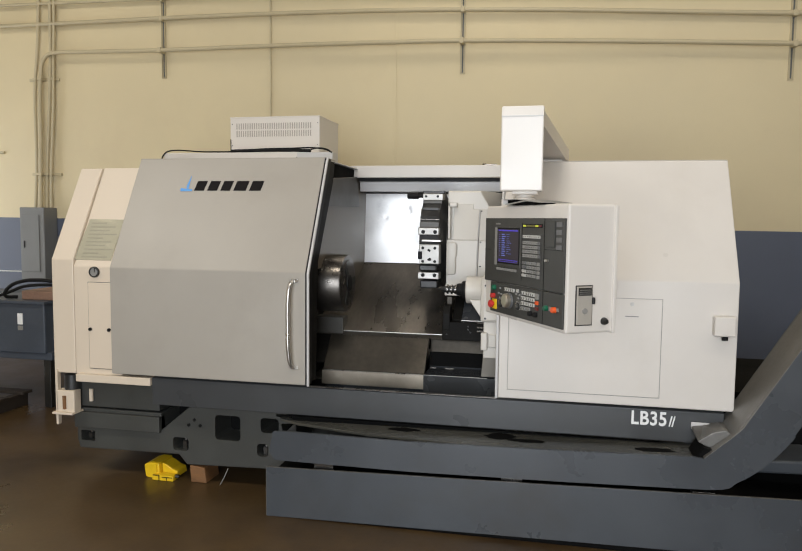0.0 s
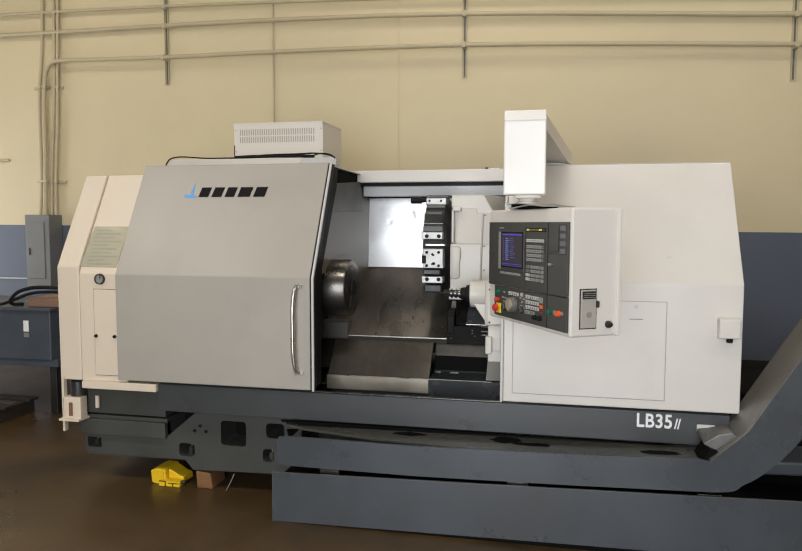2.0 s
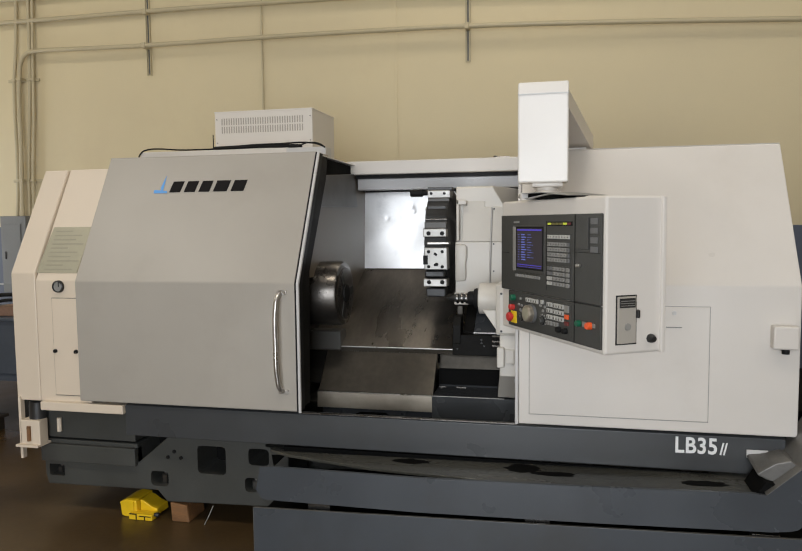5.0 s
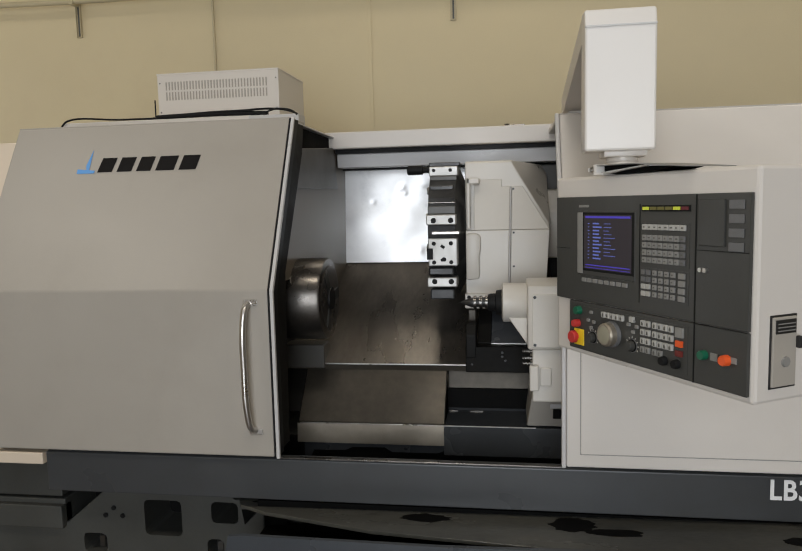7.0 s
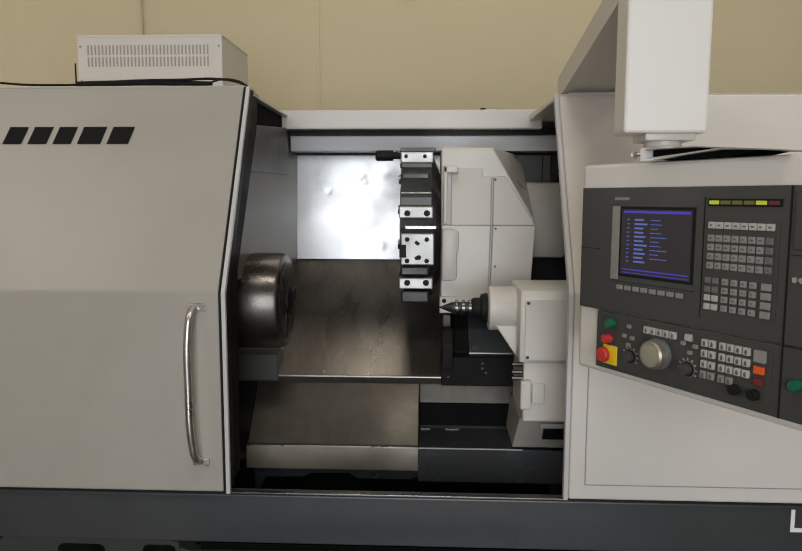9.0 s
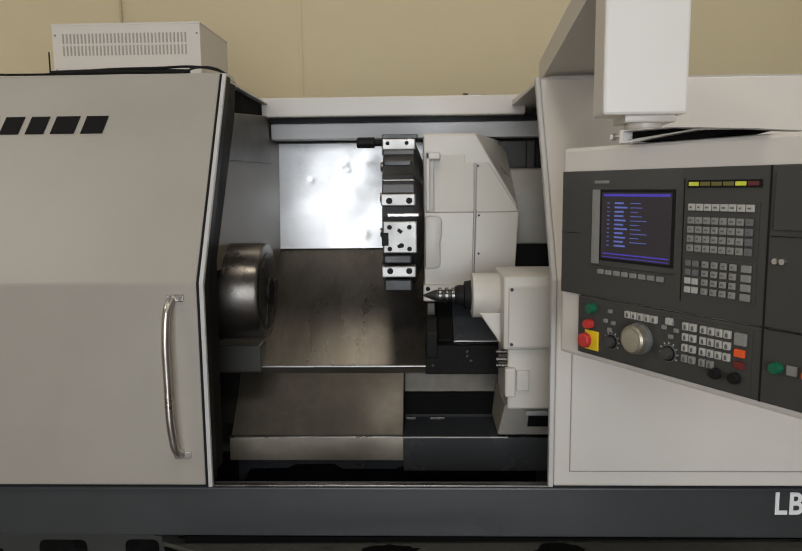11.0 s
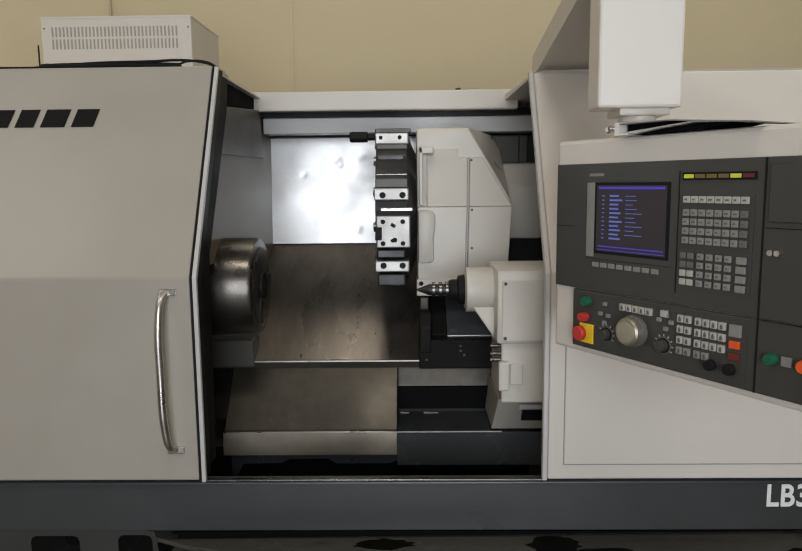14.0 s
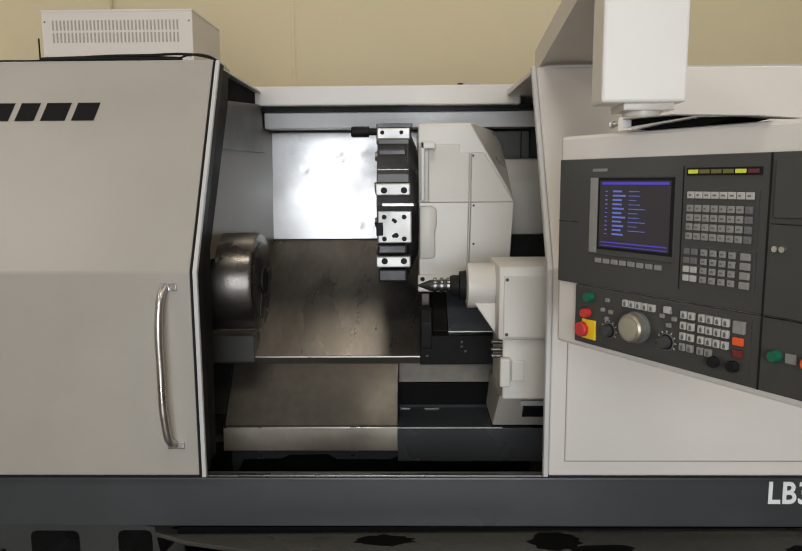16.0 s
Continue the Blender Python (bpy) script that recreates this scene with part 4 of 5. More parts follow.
for x, y in ((0.160, -0.361), (0.306, -0.356)):
    ring = knob("dial_ring", x, y, 0.017, 0.002, "keyd")
    for k in range(9):
        a = radians(-30 + 30 * k)
        bm = B()
        box(bm, -0.0012, 0.0012, 0.0185, 0.0225, 0.0065, 0.0078, 0, PM @ Matrix.Translation((x, y, 0)) @ Matrix.Rotation(a - radians(90), 4, "Z"))
        part("dial_tick", bm, "whitekey", ring)
    knob("dial_face", x, y, 0.015, 0.004, "black", ring)
    knob("dial_knob", x, y, 0.012, 0.016, "panel", ring)
hw = knob("handwheel", 0.234, -0.340, 0.032, 0.012, "keyd")
knob("wheel_rim", 0.234, -0.340, 0.029, 0.020, "lip", hw, 0.014)
knob("wheel_hub", 0.234, -0.340, 0.021, 0.002, "plate", hw, 0.033)
for k in range(5):
    pad("toggle_key", 0.198 + k * 0.0165, -0.288, 0.0135, 0.014, "whitekey", t=0.008, legend="arch")
for x, y in ((0.150, -0.292), (0.138, -0.314), (0.160, -0.316), (0.150, -0.332), (0.290, -0.302), (0.306, -0.318), (0.318, -0.304), (0.306, -0.292)):
    pad("small_key", x, y, 0.010, 0.008, "key", t=0.006)
pad("toggle_key", 0.300, -0.286, 0.014, 0.013, "whitekey", t=0.008)
for r in range(4):
    for k in range(6):
        if r == 3 and k > 3:
            continue
        gap = 0.006 if k > 1 else 0
        pad("console_key", 0.338 + k * 0.0162 + gap, -0.289 - r * 0.0205, 0.013, 0.014, "whitekey" if r < 3 else "key", t=0.007, legend="arch")
pad("console_key", 0.446, -0.289, 0.022, 0.022, "key", t=0.007)
pad("lit_key", 0.447, -0.318, 0.019, 0.014, "orange", t=0.007)
pad("lit_key", 0.447, -0.340, 0.019, 0.013, "darkred", t=0.007)
for x in (0.412, 0.450):
    knob("selector", x, -0.371, 0.010, 0.014, "black")
knob("start_button", 0.524, -0.336, 0.010, 0.014, "green")
pad("tag", 0.540, -0.328, 0.018, 0.016, "key", t=0.002, bevel=0)
knob("stop_button", 0.582, -0.336, 0.011, 0.016, "orange")
pad("tag", 0.592, -0.328, 0.014, 0.012, "key", t=0.002, bevel=0)
# floppy flap on the narrow column
pad("disk_flap", 0.505, -0.012, 0.066, 0.095, "panel", t=0.005)
for r in range(4):
    pad("lamp_window", 0.580, -0.014 - r * 0.028, 0.036, 0.018, "keyd", t=0.003)
bm = B()
turned(bm, [(0.006, 0.005), (0.013, 0.005)], (0.512, -0.158, 0), "z", 12, PM)
turned(bm, [(0.006, 0.005), (0.013, 0.005)], (0.524, -0.158, 0), "z", 12, PM)
part("catch", bm, "chrome", face)
# end wall of the cabinet: key box and cable gland
EM = PM @ Matrix.Translation((0.640, 0, -0.004)) @ Matrix.Rotation(radians(90), 4, "Y")
bm = B()
box(bm, 0.040, 0.105, -0.385, -0.245, -0.001, 0.006, 0.002, EM)
kb = part("lock_box", bm, "grey", pend, "grey lock plate with handle")
bm = B()
box(bm, 0.036, 0.109, -0.389, -0.241, -0.001, 0.002, 0.001, EM)
part("lock_frame", bm, "toolsteel", kb)
for k in range(3):
    bm = B()
    box(bm, 0.049, 0.096, -0.259 - k * 0.007, -0.257 - k * 0.007, 0.0085, 0.0095, 0, EM)
    part("window_slat", bm, "key", kb)
bm = B()
box(bm, 0.045, 0.100, -0.278, -0.250, 0.006, 0.0085, 0.001, EM)
part("lock_window", bm, "toolsteel", kb)
bm = B()
box(bm, 0.102, 0.112, -0.310, -0.285, 0.004, 0.016, 0.003, EM)
part("lock_lever", bm, "toolsteel", kb)
bm = B()
turned(bm, [(0.006, 0.011), (0.010, 0.010)], (0.074, -0.335, 0), "z", 16, EM)
part("lock_eye", bm, "key", kb)
bm = B()
turned(bm, [(-0.002, 0.014), (0.010, 0.013), (0.020, 0.008)], (0.160, -0.375, 0), "z", 16, EM)
part("cable_gland", bm, "toolsteel", pend, smooth=True)
bm = B()
box(bm, 0.192, 0.206, -0.42, 0.05, -0.004, 0.010, 0.003, EM)
part("rear_flange", bm, "white", pend)
# neck, post and arm
bm = B()
turned(bm, [(1.555, 0.048), (1.585, 0.046), (1.590, 0.04), (1.60, 0.04)], (1.102, -0.325, 0), "z", 32)
box(bm, 1.05, 1.158, -0.372, -0.275, 1.600, 1.616, 0.003)
part("swivel_neck", bm, "white", pend, smooth=True)
bm = B()
prism(bm, [(0.192, 0.0535), (0.205, 0.0585), (0.280, 0.0635), (0.360, 0.0690), (0.46, 0.0600), (0.36, 0.0660), (0.28, 0.0600), (0.21, 0.0530)], 0.004, 0.020, "z", 0.0, PM)
clip = part("document_clip", bm, "block", pend, "bent grey steel clip sheet")
bm = B()
prism(bm, [(0.190, 0.0760), (0.31, 0.0750), (0.48, 0.0595), (0.48, 0.0575), (0.31, 0.0728), (0.190, 0.074)], -0.12, 0.024, "z", 0.0, PM)
part("clip_plate", bm, "key", clip)
# Black wedge standing for the shadow between the clip's two sheets.
bm = B()
prism(bm, [(0.196, 0.0738), (0.31, 0.0725), (0.42, 0.0625), (0.36, 0.0535), (0.196, 0.0535)], -0.10, 0.003, "z", 0.0, PM)
part("clip_shade", bm, "pit", clip)
bm = B()
prism(bm, [(0.183, 0.0525), (0.212, 0.0525), (0.212, 0.0555), (0.193, 0.057), (0.193, 0.078), (0.183, 0.078)], -0.03, 0.026, "z", 0.0, PM)
part("bracket", bm, "postwhite", clip)
bm = B()
turned(bm, [(0.155, 0.004), (0.186, 0.004)], (0, 0.067, 0.010), "x", 8, PM)
turned(bm, [(0.150, 0.008), (0.156, 0.008)], (0, 0.067, 0.010), "x", 6, PM)
part("clip_bolt", bm, "chrome", clip)
bm = B()
prism(bm, [(-0.385, 1.615), (-0.385, 1.930), (-0.372, 1.972), (-0.295, 1.980), (-0.295, 1.615)], 1.0, 1.177, "x", 0.006)
post = part("post", bm, "postwhite", pend, "white drop post")
bm = B()
box(bm, 1.001, 1.176, -0.3875, -0.38, 1.926, 1.930)
part("post_seam", bm, "pale", post)
bm = B()
prism(bm, [(-0.30, 1.979), (0.46, 1.868), (0.46, 1.81), (0.36, 1.81), (-0.30, 1.912)], 0.0, 1.0, "x")
for v in bm.verts:
    t = (v.co.y + 0.28) / 0.74
    v.co.x = 1.003 + v.co.x * (0.166 + 0.135 * t)
part("arm", bm, "white", pend, "white support arm flaring to the rear")
bm = B()
box(bm, 1.02, 1.27, 0.37, 0.45, 1.80, 1.83, 0.004)
part("arm_foot", bm, "white", pend)

# ---- chip conveyor ----
conv = thing("chip_conveyor", "dark blue-grey chip conveyor with rising end", "conveyor", (1.0, -0.1, 0.25))
cy0, cy1 = -0.216, -0.20
OUT = [(-0.095, 0.290), (-0.125, 0.33), (-0.105, 0.432), (-0.06, 0.437), (0.58, 0.433), (1.30, 0.447), (1.86, 0.464), (1.90, 0.46), (2.01, 0.56), (2.05, 0.60), (2.80, 1.86), (3.05, 1.72), (2.34, 0.72), (2.25, 0.57), (2.15, 0.45), (2.04, 0.365), (1.92, 0.322), (1.30, 0.303), (0.58, 0.288)]
low = OUT[12:17]                                              # the swept lower bend, rounded
bend = []
for a, b, c, d in zip([OUT[11]] + low[:-2], low[:-1], low[1:], low[2:] + [OUT[17]]):
    for k in range(5):
        t = k / 5
        bend.append(tuple(0.5 * (2 * b[i] + (c[i] - a[i]) * t + (2 * a[i] - 5 * b[i] + 4 * c[i] - d[i]) * t * t + (3 * b[i] - a[i] - 3 * c[i] + d[i]) * t ** 3) for i in (0, 1)))
OUT = OUT[:12] + bend + OUT[16:]
bm = B()
prism(bm, OUT, cy0, cy1, "y", 0.0)
fs = part("front_side", bm, "dark", conv, "dark painted side plate")
bm = B()
prism(bm, [(1.90, 0.4602), (2.01, 0.5602), (2.05, 0.6002), (2.80, 1.8602), (2.80, 1.8640), (2.0485, 0.6020), (2.009, 0.5622), (1.8993, 0.4622)], cy0 - 0.0008, cy1, "y")
part("pale_edge", bm, "chute", fs, "thin paler strip along the edge")
bm = B()
prism(bm, [(x, z) for x, z in OUT if x > 1.8], 0.06, 0.075, "y", 0.0)
part("rear_side", bm, "dark", conv)
bm = B()
prism(bm, [(-0.19, 0.094), (-0.09, 0.12), (1.93, 0.12), (1.93, -0.20), (1.05, -0.20), (0.35, -0.11), (-0.06, 0.0), (-0.17, 0.055)], 0.405, 0.418, "z", 0.002)


def tilt(bm):
    """The trough rises a little towards the bend."""
    for v in bm.verts:
        v.co.z += 0.012 * (v.co.x + 0.08)


tilt(bm)
top = part("trough_cover", bm, "trough", conv, "stained trough cover plates")
patch_rnd = random.Random(8)
for x0, x1, y0, y1 in ((0.43, 0.60, -0.035, 0.025), (0.93, 1.08, -0.065, 0.03), (1.04, 1.22, -0.09, -0.04), (1.62, 1.80, -0.11, -0.05), (-0.13, -0.03, 0.07, 0.09)):
    bm = B()
    ring = []
    for k in range(24):
        a = 2 * math.pi * k / 24
        f = patch_rnd.uniform(0.84, 1.12)
        ring.append(((x0 + x1) / 2 + (x1 - x0) / 2 * f * math.cos(a), (y0 + y1) / 2 + (y1 - y0) / 2 * f * math.sin(a)))
    prism(bm, ring, 0.416, 0.4195, "z")
    tilt(bm)
    part("oil_patch", bm, "pit", top)
# Black strip below the base beam, added as its shadow gap.
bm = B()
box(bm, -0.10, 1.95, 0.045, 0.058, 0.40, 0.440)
part("beam_gap_shade", bm, "pit", conv)
# Floor seen through the open wedge, black for the shade inside.
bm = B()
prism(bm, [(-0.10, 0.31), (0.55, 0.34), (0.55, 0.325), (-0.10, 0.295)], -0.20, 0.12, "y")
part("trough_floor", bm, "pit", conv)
bm = B()
prism(bm, [(1.90, 0.462), (2.02, 0.56), (2.80, 1.84), (2.84, 1.82), (2.06, 0.54), (1.93, 0.44)], -0.20, 0.06, "y", 0.0)
part("incline_cover", bm, "chute", conv, "grey sheet cover of the rising end")
bm = B()
prism(bm, [(1.930, 0.482), (1.884, 0.524), (1.890, 0.530), (1.945, 0.548), (2.00, 0.575), (2.03, 0.562), (1.95, 0.472)], -0.15, 0.03, "y", 0.004)
for v in bm.verts:
    v.co.z += 0.012 * math.sin(37 * v.co.x + 11 * v.co.y)
part("chute_sheet", bm, "chute", conv, "bent bare chute sheet")
# Black block added as the shadow below the chute sheet.
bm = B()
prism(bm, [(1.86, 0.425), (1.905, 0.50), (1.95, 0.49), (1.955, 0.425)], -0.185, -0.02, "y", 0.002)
part("chute_shadow", bm, "pit", conv)
bm = B()
box(bm, 1.885, 1.965, 0.010, 0.016, 0.525, 0.558, 0.002)
part("tag_plate", bm, "pale", conv)
for x in (0.10, 1.02, 1.86):
    bm = B()
    box(bm, x, x + 0.10, -0.19, -0.12, 0.252, 0.30, 0.003)
    part("support_pad", bm, "chuck", conv)

# ---- coolant tank ----
tank = thing("coolant_tank", "long dark grey sheet-metal coolant tank on the floor", "tank", (1.5, 0.0, 0))
bm = B()
prism(bm, [(-0.14, 0.0), (-0.14, 0.250), (3.4, 0.335), (3.4, 0.06)], -0.216, -0.206, "y", 0.001)
fp = part("front_panel", bm, "dark", tank)
bm = B()
prism(bm, [(-0.1415, 0.002), (-0.1415, 0.2518), (3.4, 0.3368), (3.4, 0.3352), (-0.1392, 0.2502), (-0.1392, 0.002)], -0.2168, -0.2062, "y")
part("pale_edge", bm, "chute", fp, "thin paler strip along the edge")
# Black tank inside; the second block is added for the shade behind the conveyor.
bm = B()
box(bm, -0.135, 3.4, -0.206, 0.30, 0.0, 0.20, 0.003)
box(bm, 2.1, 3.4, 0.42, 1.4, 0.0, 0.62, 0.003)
part("tank_body_and_shade", bm, "pit", tank)
bm = B()
prism(bm, [(2.15, 0.30), (3.4, 0.34), (3.4, 0.42), (2.15, 0.36)], 0.12, 0.40, "y", 0.01)
part("tank_box", bm, "dark", tank)

# ---- heat exchanger on the roof ----
hxr = thing("cooling_unit", "off-white louvred cooling box on the machine roof", "cooling unit", (-0.7, 1.45, 1.9125))
bm = B()
box(bm, -1.02, -0.356, 1.25, 1.69, 1.9125, 2.195, 0.005)
hb = part("case", bm, "white", hxr)
bm = B()
box(bm, -1.022, -0.354, 1.248, 1.692, 2.190, 2.200, 0.003)
part("lid", bm, "white", hxr)
slot = None
for r in range(2):
    for k in range(34):
        bm = B()
        x, z = -0.972 + k * 0.0166, 2.155 - r * 0.052
        box(bm, x, x + 0.0065, 1.2475, 1.252, z - 0.042, z)
        if slot is None:
            slot = part("slot", bm, "grey", hb)
            sx, sz = x, z
        else:
            bm.free()
            s = new("slot", slot.data)
            s.parent, s.matrix_parent_inverse = hb, base_of(hb).inverted()
            s.location = (x - sx, 0, z - sz)
for x, z in ((-1.005, 2.0), (-0.37, 2.0), (-0.37, 2.15), (-1.005, 2.15)):
    bm = B()
    turned(bm, [(1.247, 0.003), (1.25, 0.004)], (x, 0, z), "y", 10)
    part("screw", bm, "keyd", hb)

# cables along the roof's front edge
hose = thing("cable_bundle", "loose black cables and hose along the machine roof", "cable", (-0.6, 0.83, 1.912))
tube("cable", [(-1.315, 0.828, 1.850), (-1.295, 0.830, 1.900), (-1.27, 0.834, 1.921), (-1.0, 0.845, 1.918), (-0.75, 0.850, 1.917)], 0.0045, "black", hose)
tube("cable", [(-0.85, 0.848, 1.917), (-0.60, 0.845, 1.932), (-0.40, 0.840, 1.934), (-0.25, 0.835, 1.935), (-0.17, 0.830, 1.922), (-0.125, 0.800, 1.900)], 0.005, "black", hose)
tube("cable", [(-0.36, 0.805, 1.870), (-0.30, 0.820, 1.908), (-0.24, 0.830, 1.932), (-0.18, 0.840, 1.930), (-0.13, 0.815, 1.905)], 0.004, "black", hose)
tube("hose", [(-0.82, 0.852, 1.921), (-0.66, 0.850, 1.924), (-0.45, 0.850, 1.924), (-0.28, 0.850, 1.918)], 0.011, "black", hose)
bm = B()
box(bm, -1.330, -1.303, 0.815, 0.84, 1.828, 1.868, 0.004)
part("cable_clamp", bm, "black", hose)
tube("spike", [(-0.801, 0.800, 1.912), (-0.801, 0.800, 1.992)], 0.003, "black", hose, bezier=False)

# ---- floor clutter ----
skate = thing("machine_skate", "bright yellow toe jack with scuffed paint on the floor", "jack", (-0.9, 0.1, 0))
JM = Matrix.Translation((-0.012, 0.05, 0)) @ Matrix.Diagonal((1, 1, 0.82, 1))
bm = B()
prism(bm, [(-1.005, 0.008), (-1.012, 0.092), (-0.975, 0.108), (-0.920, 0.104), (-0.915, 0.0), (-0.985, 0.0)], 0.06, 0.21, "y", 0.005, JM)
part("body", bm, "jack", skate)
bm = B()
prism(bm, [(-0.913, 0.103), (-0.888, 0.092), (-0.850, 0.062), (-0.820, 0.052), (-0.815, 0.010), (-0.913, 0.0)], 0.085, 0.19, "y", 0.005, JM)
part("ramp", bm, "jack", skate)
bm = B()
box(bm, -0.945, -0.815, 0.030, 0.083, 0.0, 0.038, 0.005, JM)
lug = part("side_lug", bm, "jack", skate)
for x0, x1, z0, z1 in ((-0.940, -0.900, 0.034, 0.040), (-0.885, -0.820, 0.024, 0.029), (-0.905, -0.899, 0.004, 0.034), (-0.858, -0.853, 0.004, 0.024)):
    bm = B()
    box(bm, x0, x1, 0.0285, 0.0315, z0, z1, 0, JM)
    part("groove", bm, "black", lug)
bm = B()
box(bm, -0.938, -0.930, 0.052, 0.062, 0.035, 0.098, 0.002, JM)
part("rib", bm, "jack", skate)
bm = B()
turned(bm, [(-0.816, 0.012), (-0.800, 0.014), (-0.792, 0.010)], (0, 0.06, 0.028), "x", 16, JM)
part("roller", bm, "toolsteel", skate, smooth=True)
bm = B()
prism(bm, [(-0.728, 0.0), (-0.735, 0.098), (-0.645, 0.088), (-0.632, 0.0)], 0.10, 0.26, "y", 0.006)
part("wood_block", bm, "wood")
tagged(bpy.data.objects["wood_block"], "oil-stained wooden packing block on the floor", "wood block")

tube("loose_wire", [(-0.545, 0.09, 0.004), (-0.52, 0.09, 0.05), (-0.505, 0.11, 0.095)], 0.0025, "key")
tagged(bpy.data.objects["loose_wire"], "short loose pale wire under the casting", "wire")

# ---- wall services ----
STRUTS, RAILS = (-2.495, 0.423, 3.10), (2.865, 1.915)
def run(name, pts, r=0.02, label="cream-painted steel conduit on the wall"):
    c = thing(name, label, "conduit", pts[0], "wall conduits")
    tube("pipe", pts, r, "pipe", c)
    for a, b in zip(pts, pts[1:]):
        for x in STRUTS:                                      # a strap where it crosses a strut
            if a[0] < x <= b[0]:
                z = a[2] + (b[2] - a[2]) * (x - a[0]) / (b[0] - a[0])
                bm = B()
                box(bm, x - 0.016, x + 0.016, a[1] - r - 0.004, WALL_Y - 0.012, z - r - 0.005, z + r + 0.005, 0.004)
                part("strap", bm, "pipe", c)
        for z in RAILS:                                       # and where a riser crosses a clamp rail
            if a[2] < z <= b[2] and abs(a[0] - b[0]) < 0.2 and a[0] < -3:
                x = a[0] + (b[0] - a[0]) * (z - a[2]) / (b[2] - a[2])
                bm = B()
                box(bm, x - r - 0.005, x + r + 0.005, a[1] - r - 0.004, WALL_Y - 0.012, z - 0.012, z + 0.012, 0.003)
                part("strap", bm, "pipe", c)
    return c


cyw = WALL_Y - 0.044
run("conduit", [(-6.19, cyw, 3.42), (-3.75, cyw, 3.406), (-1.39, cyw, 3.39), (0.42, cyw, 3.338), (3.1, cyw, 3.175), (6, cyw, 3.02)])
run("conduit", [(-6.19, cyw, 3.62), (-3.72, cyw, 3.606), (-1.38, cyw, 3.553), (0.42, cyw, 3.484), (2.13, cyw, 3.39), (6, cyw, 3.2)], 0.015)
run("conduit", [(-3.868, cyw - 0.036, 1.57), (-3.845, cyw - 0.036, 2.25), (-3.822, cyw - 0.036, 2.90), (-3.794, cyw - 0.036, 3.03), (-3.723, cyw - 0.036, 3.099), (-3.62, cyw - 0.036, 3.113), (-3.30, cyw - 0.036, 3.108), (-2.48, cyw - 0.036, 3.092), (-1.39, cyw - 0.036, 3.088), (-0.2, cyw - 0.036, 3.074), (0.43, cyw - 0.036, 3.06), (1.8, cyw - 0.036, 3.0), (3.1, cyw - 0.036, 2.928), (6, cyw - 0.036, 2.78)])
run("conduit", [(-3.957, cyw, 1.57), (-3.93, cyw, 1.92), (-3.914, cyw, 2.84), (-3.885, cyw, 3.10), (-3.85, cyw, 3.67), (-3.84, cyw, 5.1)], 0.016)
run("conduit", [(-3.82, cyw, 1.57), (-3.807, cyw, 1.92), (-3.764, cyw, 2.52), (-3.735, cyw, 3.00), (-3.721, cyw, 3.58), (-3.715, cyw, 5.1)], 0.016)
run("conduit", [(-3.77, cyw, 1.57), (-3.76, cyw, 1.92), (-3.718, cyw, 2.52), (-3.700, cyw, 3.00), (-3.676, cyw, 3.58), (-3.67, cyw, 5.1)], 0.014)
run("conduit", [(-1.39, WALL_Y - 0.012, 1.9), (-1.39, WALL_Y - 0.012, 5.1)], 0.009, "thin painted conduit running down the wall")
run("conduit", [(-5.2, WALL_Y - 0.013, 2.145), (-4.33, WALL_Y - 0.013, 2.143)], 0.014, "short conduit end on the wall")


def strut(x, z0, z1):
    s = thing("strut_channel", "cream-painted slotted strut on the wall", "wall strut", (x, WALL_Y, z0), "wall struts")
    bm = B()
    box(bm, x - 0.021, x + 0.021, WALL_Y - 0.008, WALL_Y - 0.001, z0, z1)
    part("back", bm, "pipe", s)
    bm = B()
    box(bm, x - 0.006, x + 0.006, WALL_Y - 0.011, WALL_Y - 0.008, z0 + 0.01, z1)
    part("slot", bm, "ink", s)
    for sx in (-0.021, 0.015):
        bm = B()
        box(bm, x + sx, x + sx + 0.006, WALL_Y - 0.020, WALL_Y - 0.008, z0, z1, 0.001)
        part("flange", bm, "pipe", s)


strut(-2.495, 2.84, 4.0)
strut(0.423, 2.79, 3.9)
strut(3.10, 2.655, 3.8)
for z in RAILS:
    bm = B()
    box(bm, -4.0, -3.66, WALL_Y - 0.022, WALL_Y - 0.002, z - 0.014, z + 0.014, 0.003)
    tagged(part("pipe_clamp", bm, "pipe"), "painted clamp rail behind the conduits", "pipe clamp", "pipe clamps")

# ---- far corner ----
ec = thing("electric_cabinet", "grey-blue wall-mounted steel electric cabinet", "cabinet", (-3.92, 2.75, 0.8))
bm = B()
box(bm, -4.015, -3.735, 2.70, 2.895, 0.85, 1.575, 0.006)
eb = part("case", bm, "cabinet", ec)
bm = B()
box(bm, -3.99, -3.79, 2.692, 2.70, 0.93, 1.50, 0.003)
cd = part("cabinet_door", bm, "cabinet", eb)
bm = B()
box(bm, -3.965, -3.955, 2.682, 2.693, 1.17, 1.24, 0.002)
part("door_latch", bm, "toolsteel", cd)
bm = B()
box(bm, WEST + 0.005, -4.05, 2.882, 2.8995, 0.905, 0.917, 0.002)
tagged(part("trim", bm, "pale"), "thin pale trim strip on the blue wall band", "trim", kind="structure")
bench = thing("parts_bin", "worn blue steel bin on legs with pale label", "bin", (-3.1, 1.3, 0))
bm = B()
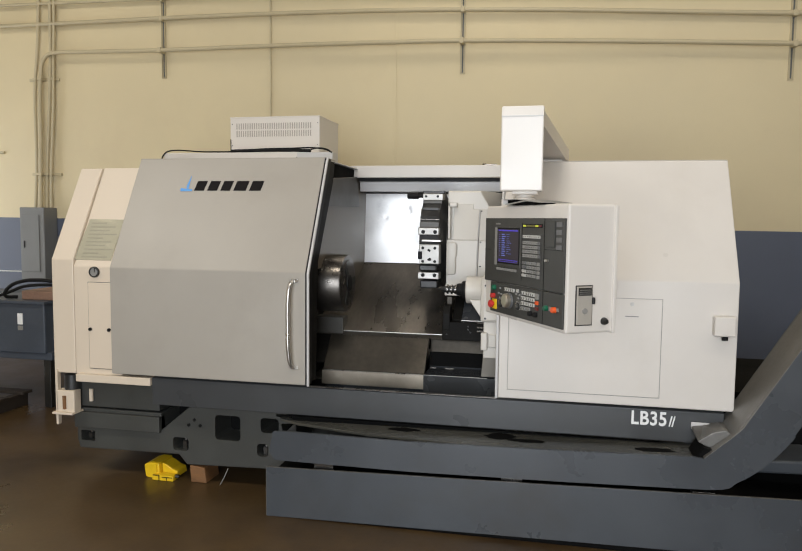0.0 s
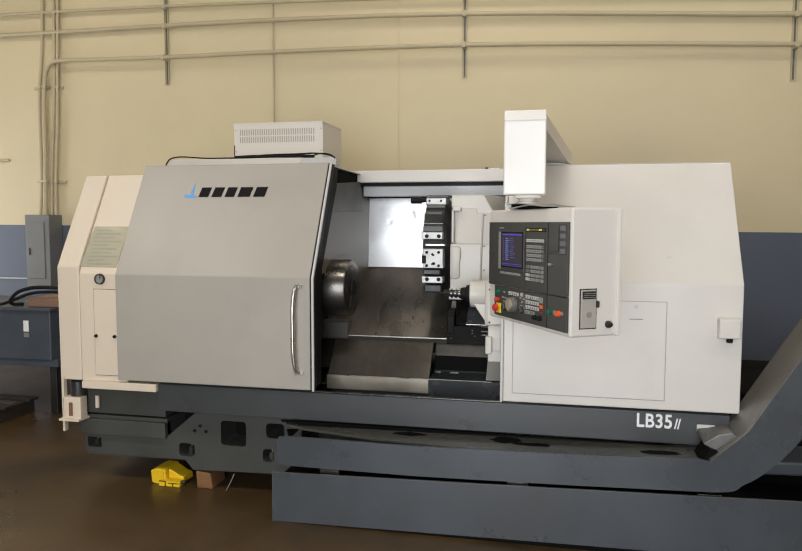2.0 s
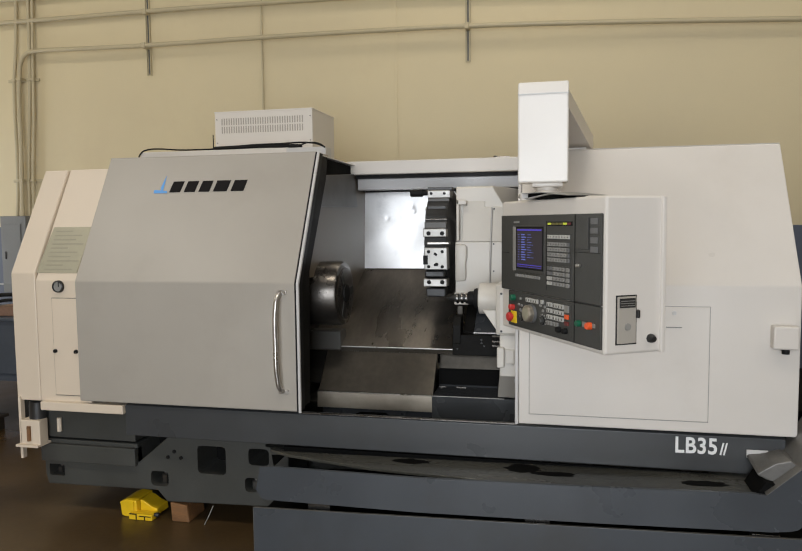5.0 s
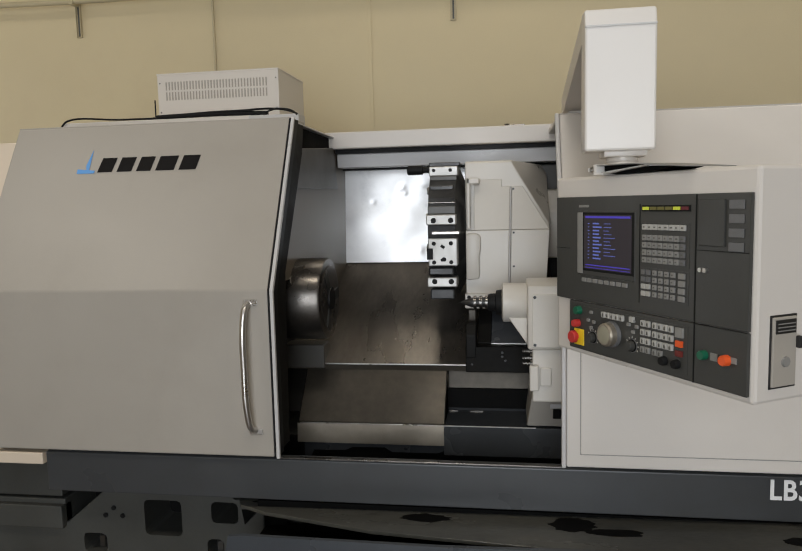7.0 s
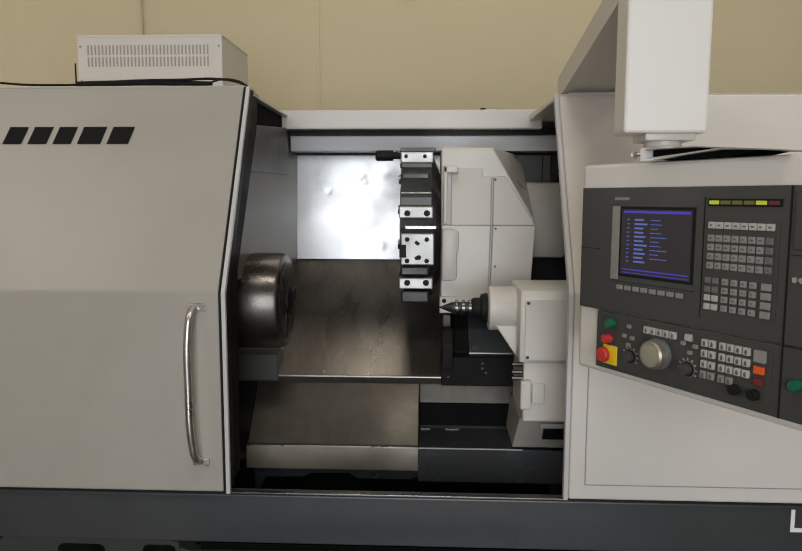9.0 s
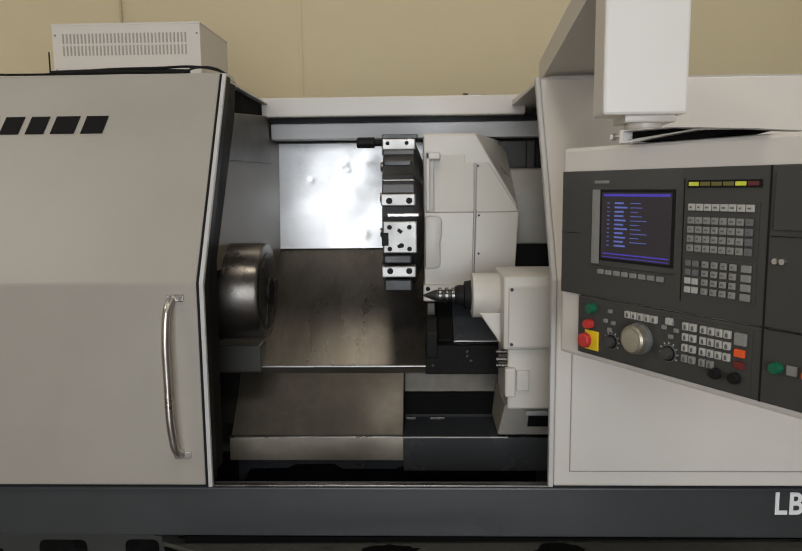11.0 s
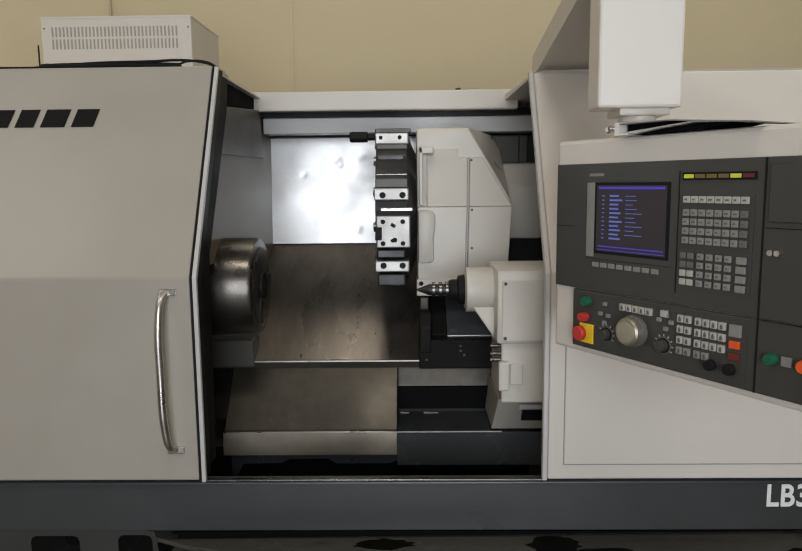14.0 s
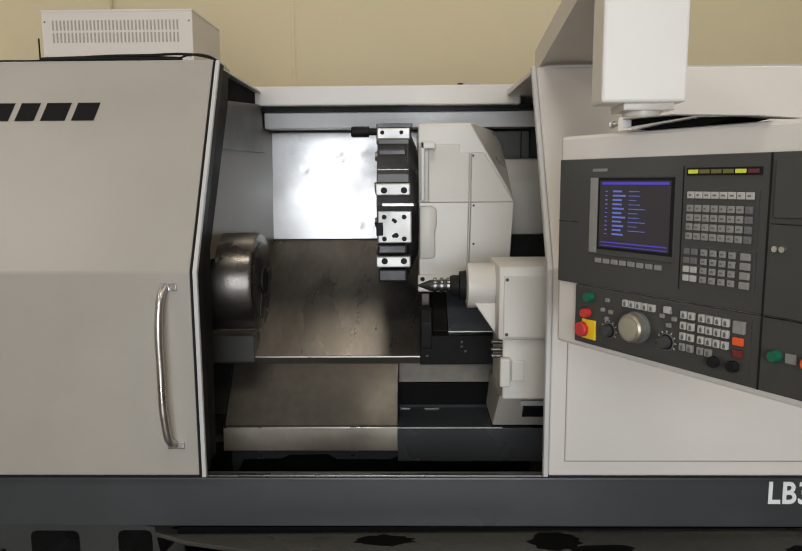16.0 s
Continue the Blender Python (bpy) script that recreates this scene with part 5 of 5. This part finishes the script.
box(bm, -4.2, -2.54, 1.2, 1.9, 0.43, 0.82, 0.01)
bd = part("tub", bm, "bluebox", bench)
bm = B()
box(bm, -4.25, -2.52, 1.17, 1.93, 0.815, 0.84, 0.006)
part("rim", bm, "bluebox", bd)
bm = B()
box(bm, -2.775, -2.73, 1.194, 1.20, 0.655, 0.74, 0.001)
part("label", bm, "letter", bd, "pale paper label")
bm = B()
box(bm, -2.775, -2.73, 1.195, 1.20, 0.61, 0.645, 0.001)
part("label", bm, "key", bd, "faded grey label")
bm = B()
box(bm, -4.2, -2.5, 1.22, 1.30, 0.38, 0.44, 0.004)
part("rail", bm, "bluebox", bench)
for x in (-2.6, -4.0):
    for y in (1.25, 1.82):
        bm = B()
        box(bm, x, x + 0.06, y, y + 0.05, 0.0, 0.38, 0.004)
        part("leg", bm, "void", bench)
bm = B()
box(bm, -2.78, -2.50, 1.25, 1.7, 0.8405, 0.91, 0.008)
tagged(part("tray", bm, "tape"), "red-brown open tray on the blue bin", "tray")
coil = thing("hose_coil", "loop of black hose on the blue bin", "hose", (-2.9, 1.3, 0.84))
tube("hose", [(-2.86, 1.30, 0.853), (-2.90, 1.22, 0.872), (-2.86, 1.21, 0.935), (-2.75, 1.23, 0.985), (-2.62, 1.26, 0.995), (-2.52, 1.3, 0.985)], 0.014, "black", coil)
tube("hose", [(-3.2, 1.22, 0.853), (-3.0, 1.2, 0.856), (-2.86, 1.22, 0.90), (-2.74, 1.24, 0.945), (-2.60, 1.30, 0.955), (-2.5, 1.36, 0.945)], 0.012, "black", coil)
pal = thing("pallet", "low dark wooden pallet on the floor", "pallet", (-3.2, 0.9, 0))
for y in (0.7, 0.95, 1.2):
    bm = B()
    box(bm, -3.9, -2.75, y, y + 0.1, 0.10, 0.122, 0.003)
    part("board", bm, "darkwood", pal)
for x in (-3.8, -3.3, -2.85):
    bm = B()
    box(bm, x, x + 0.06, 0.7, 1.3, 0.0, 0.10, 0.003)
    part("runner", bm, "darkwood", pal)
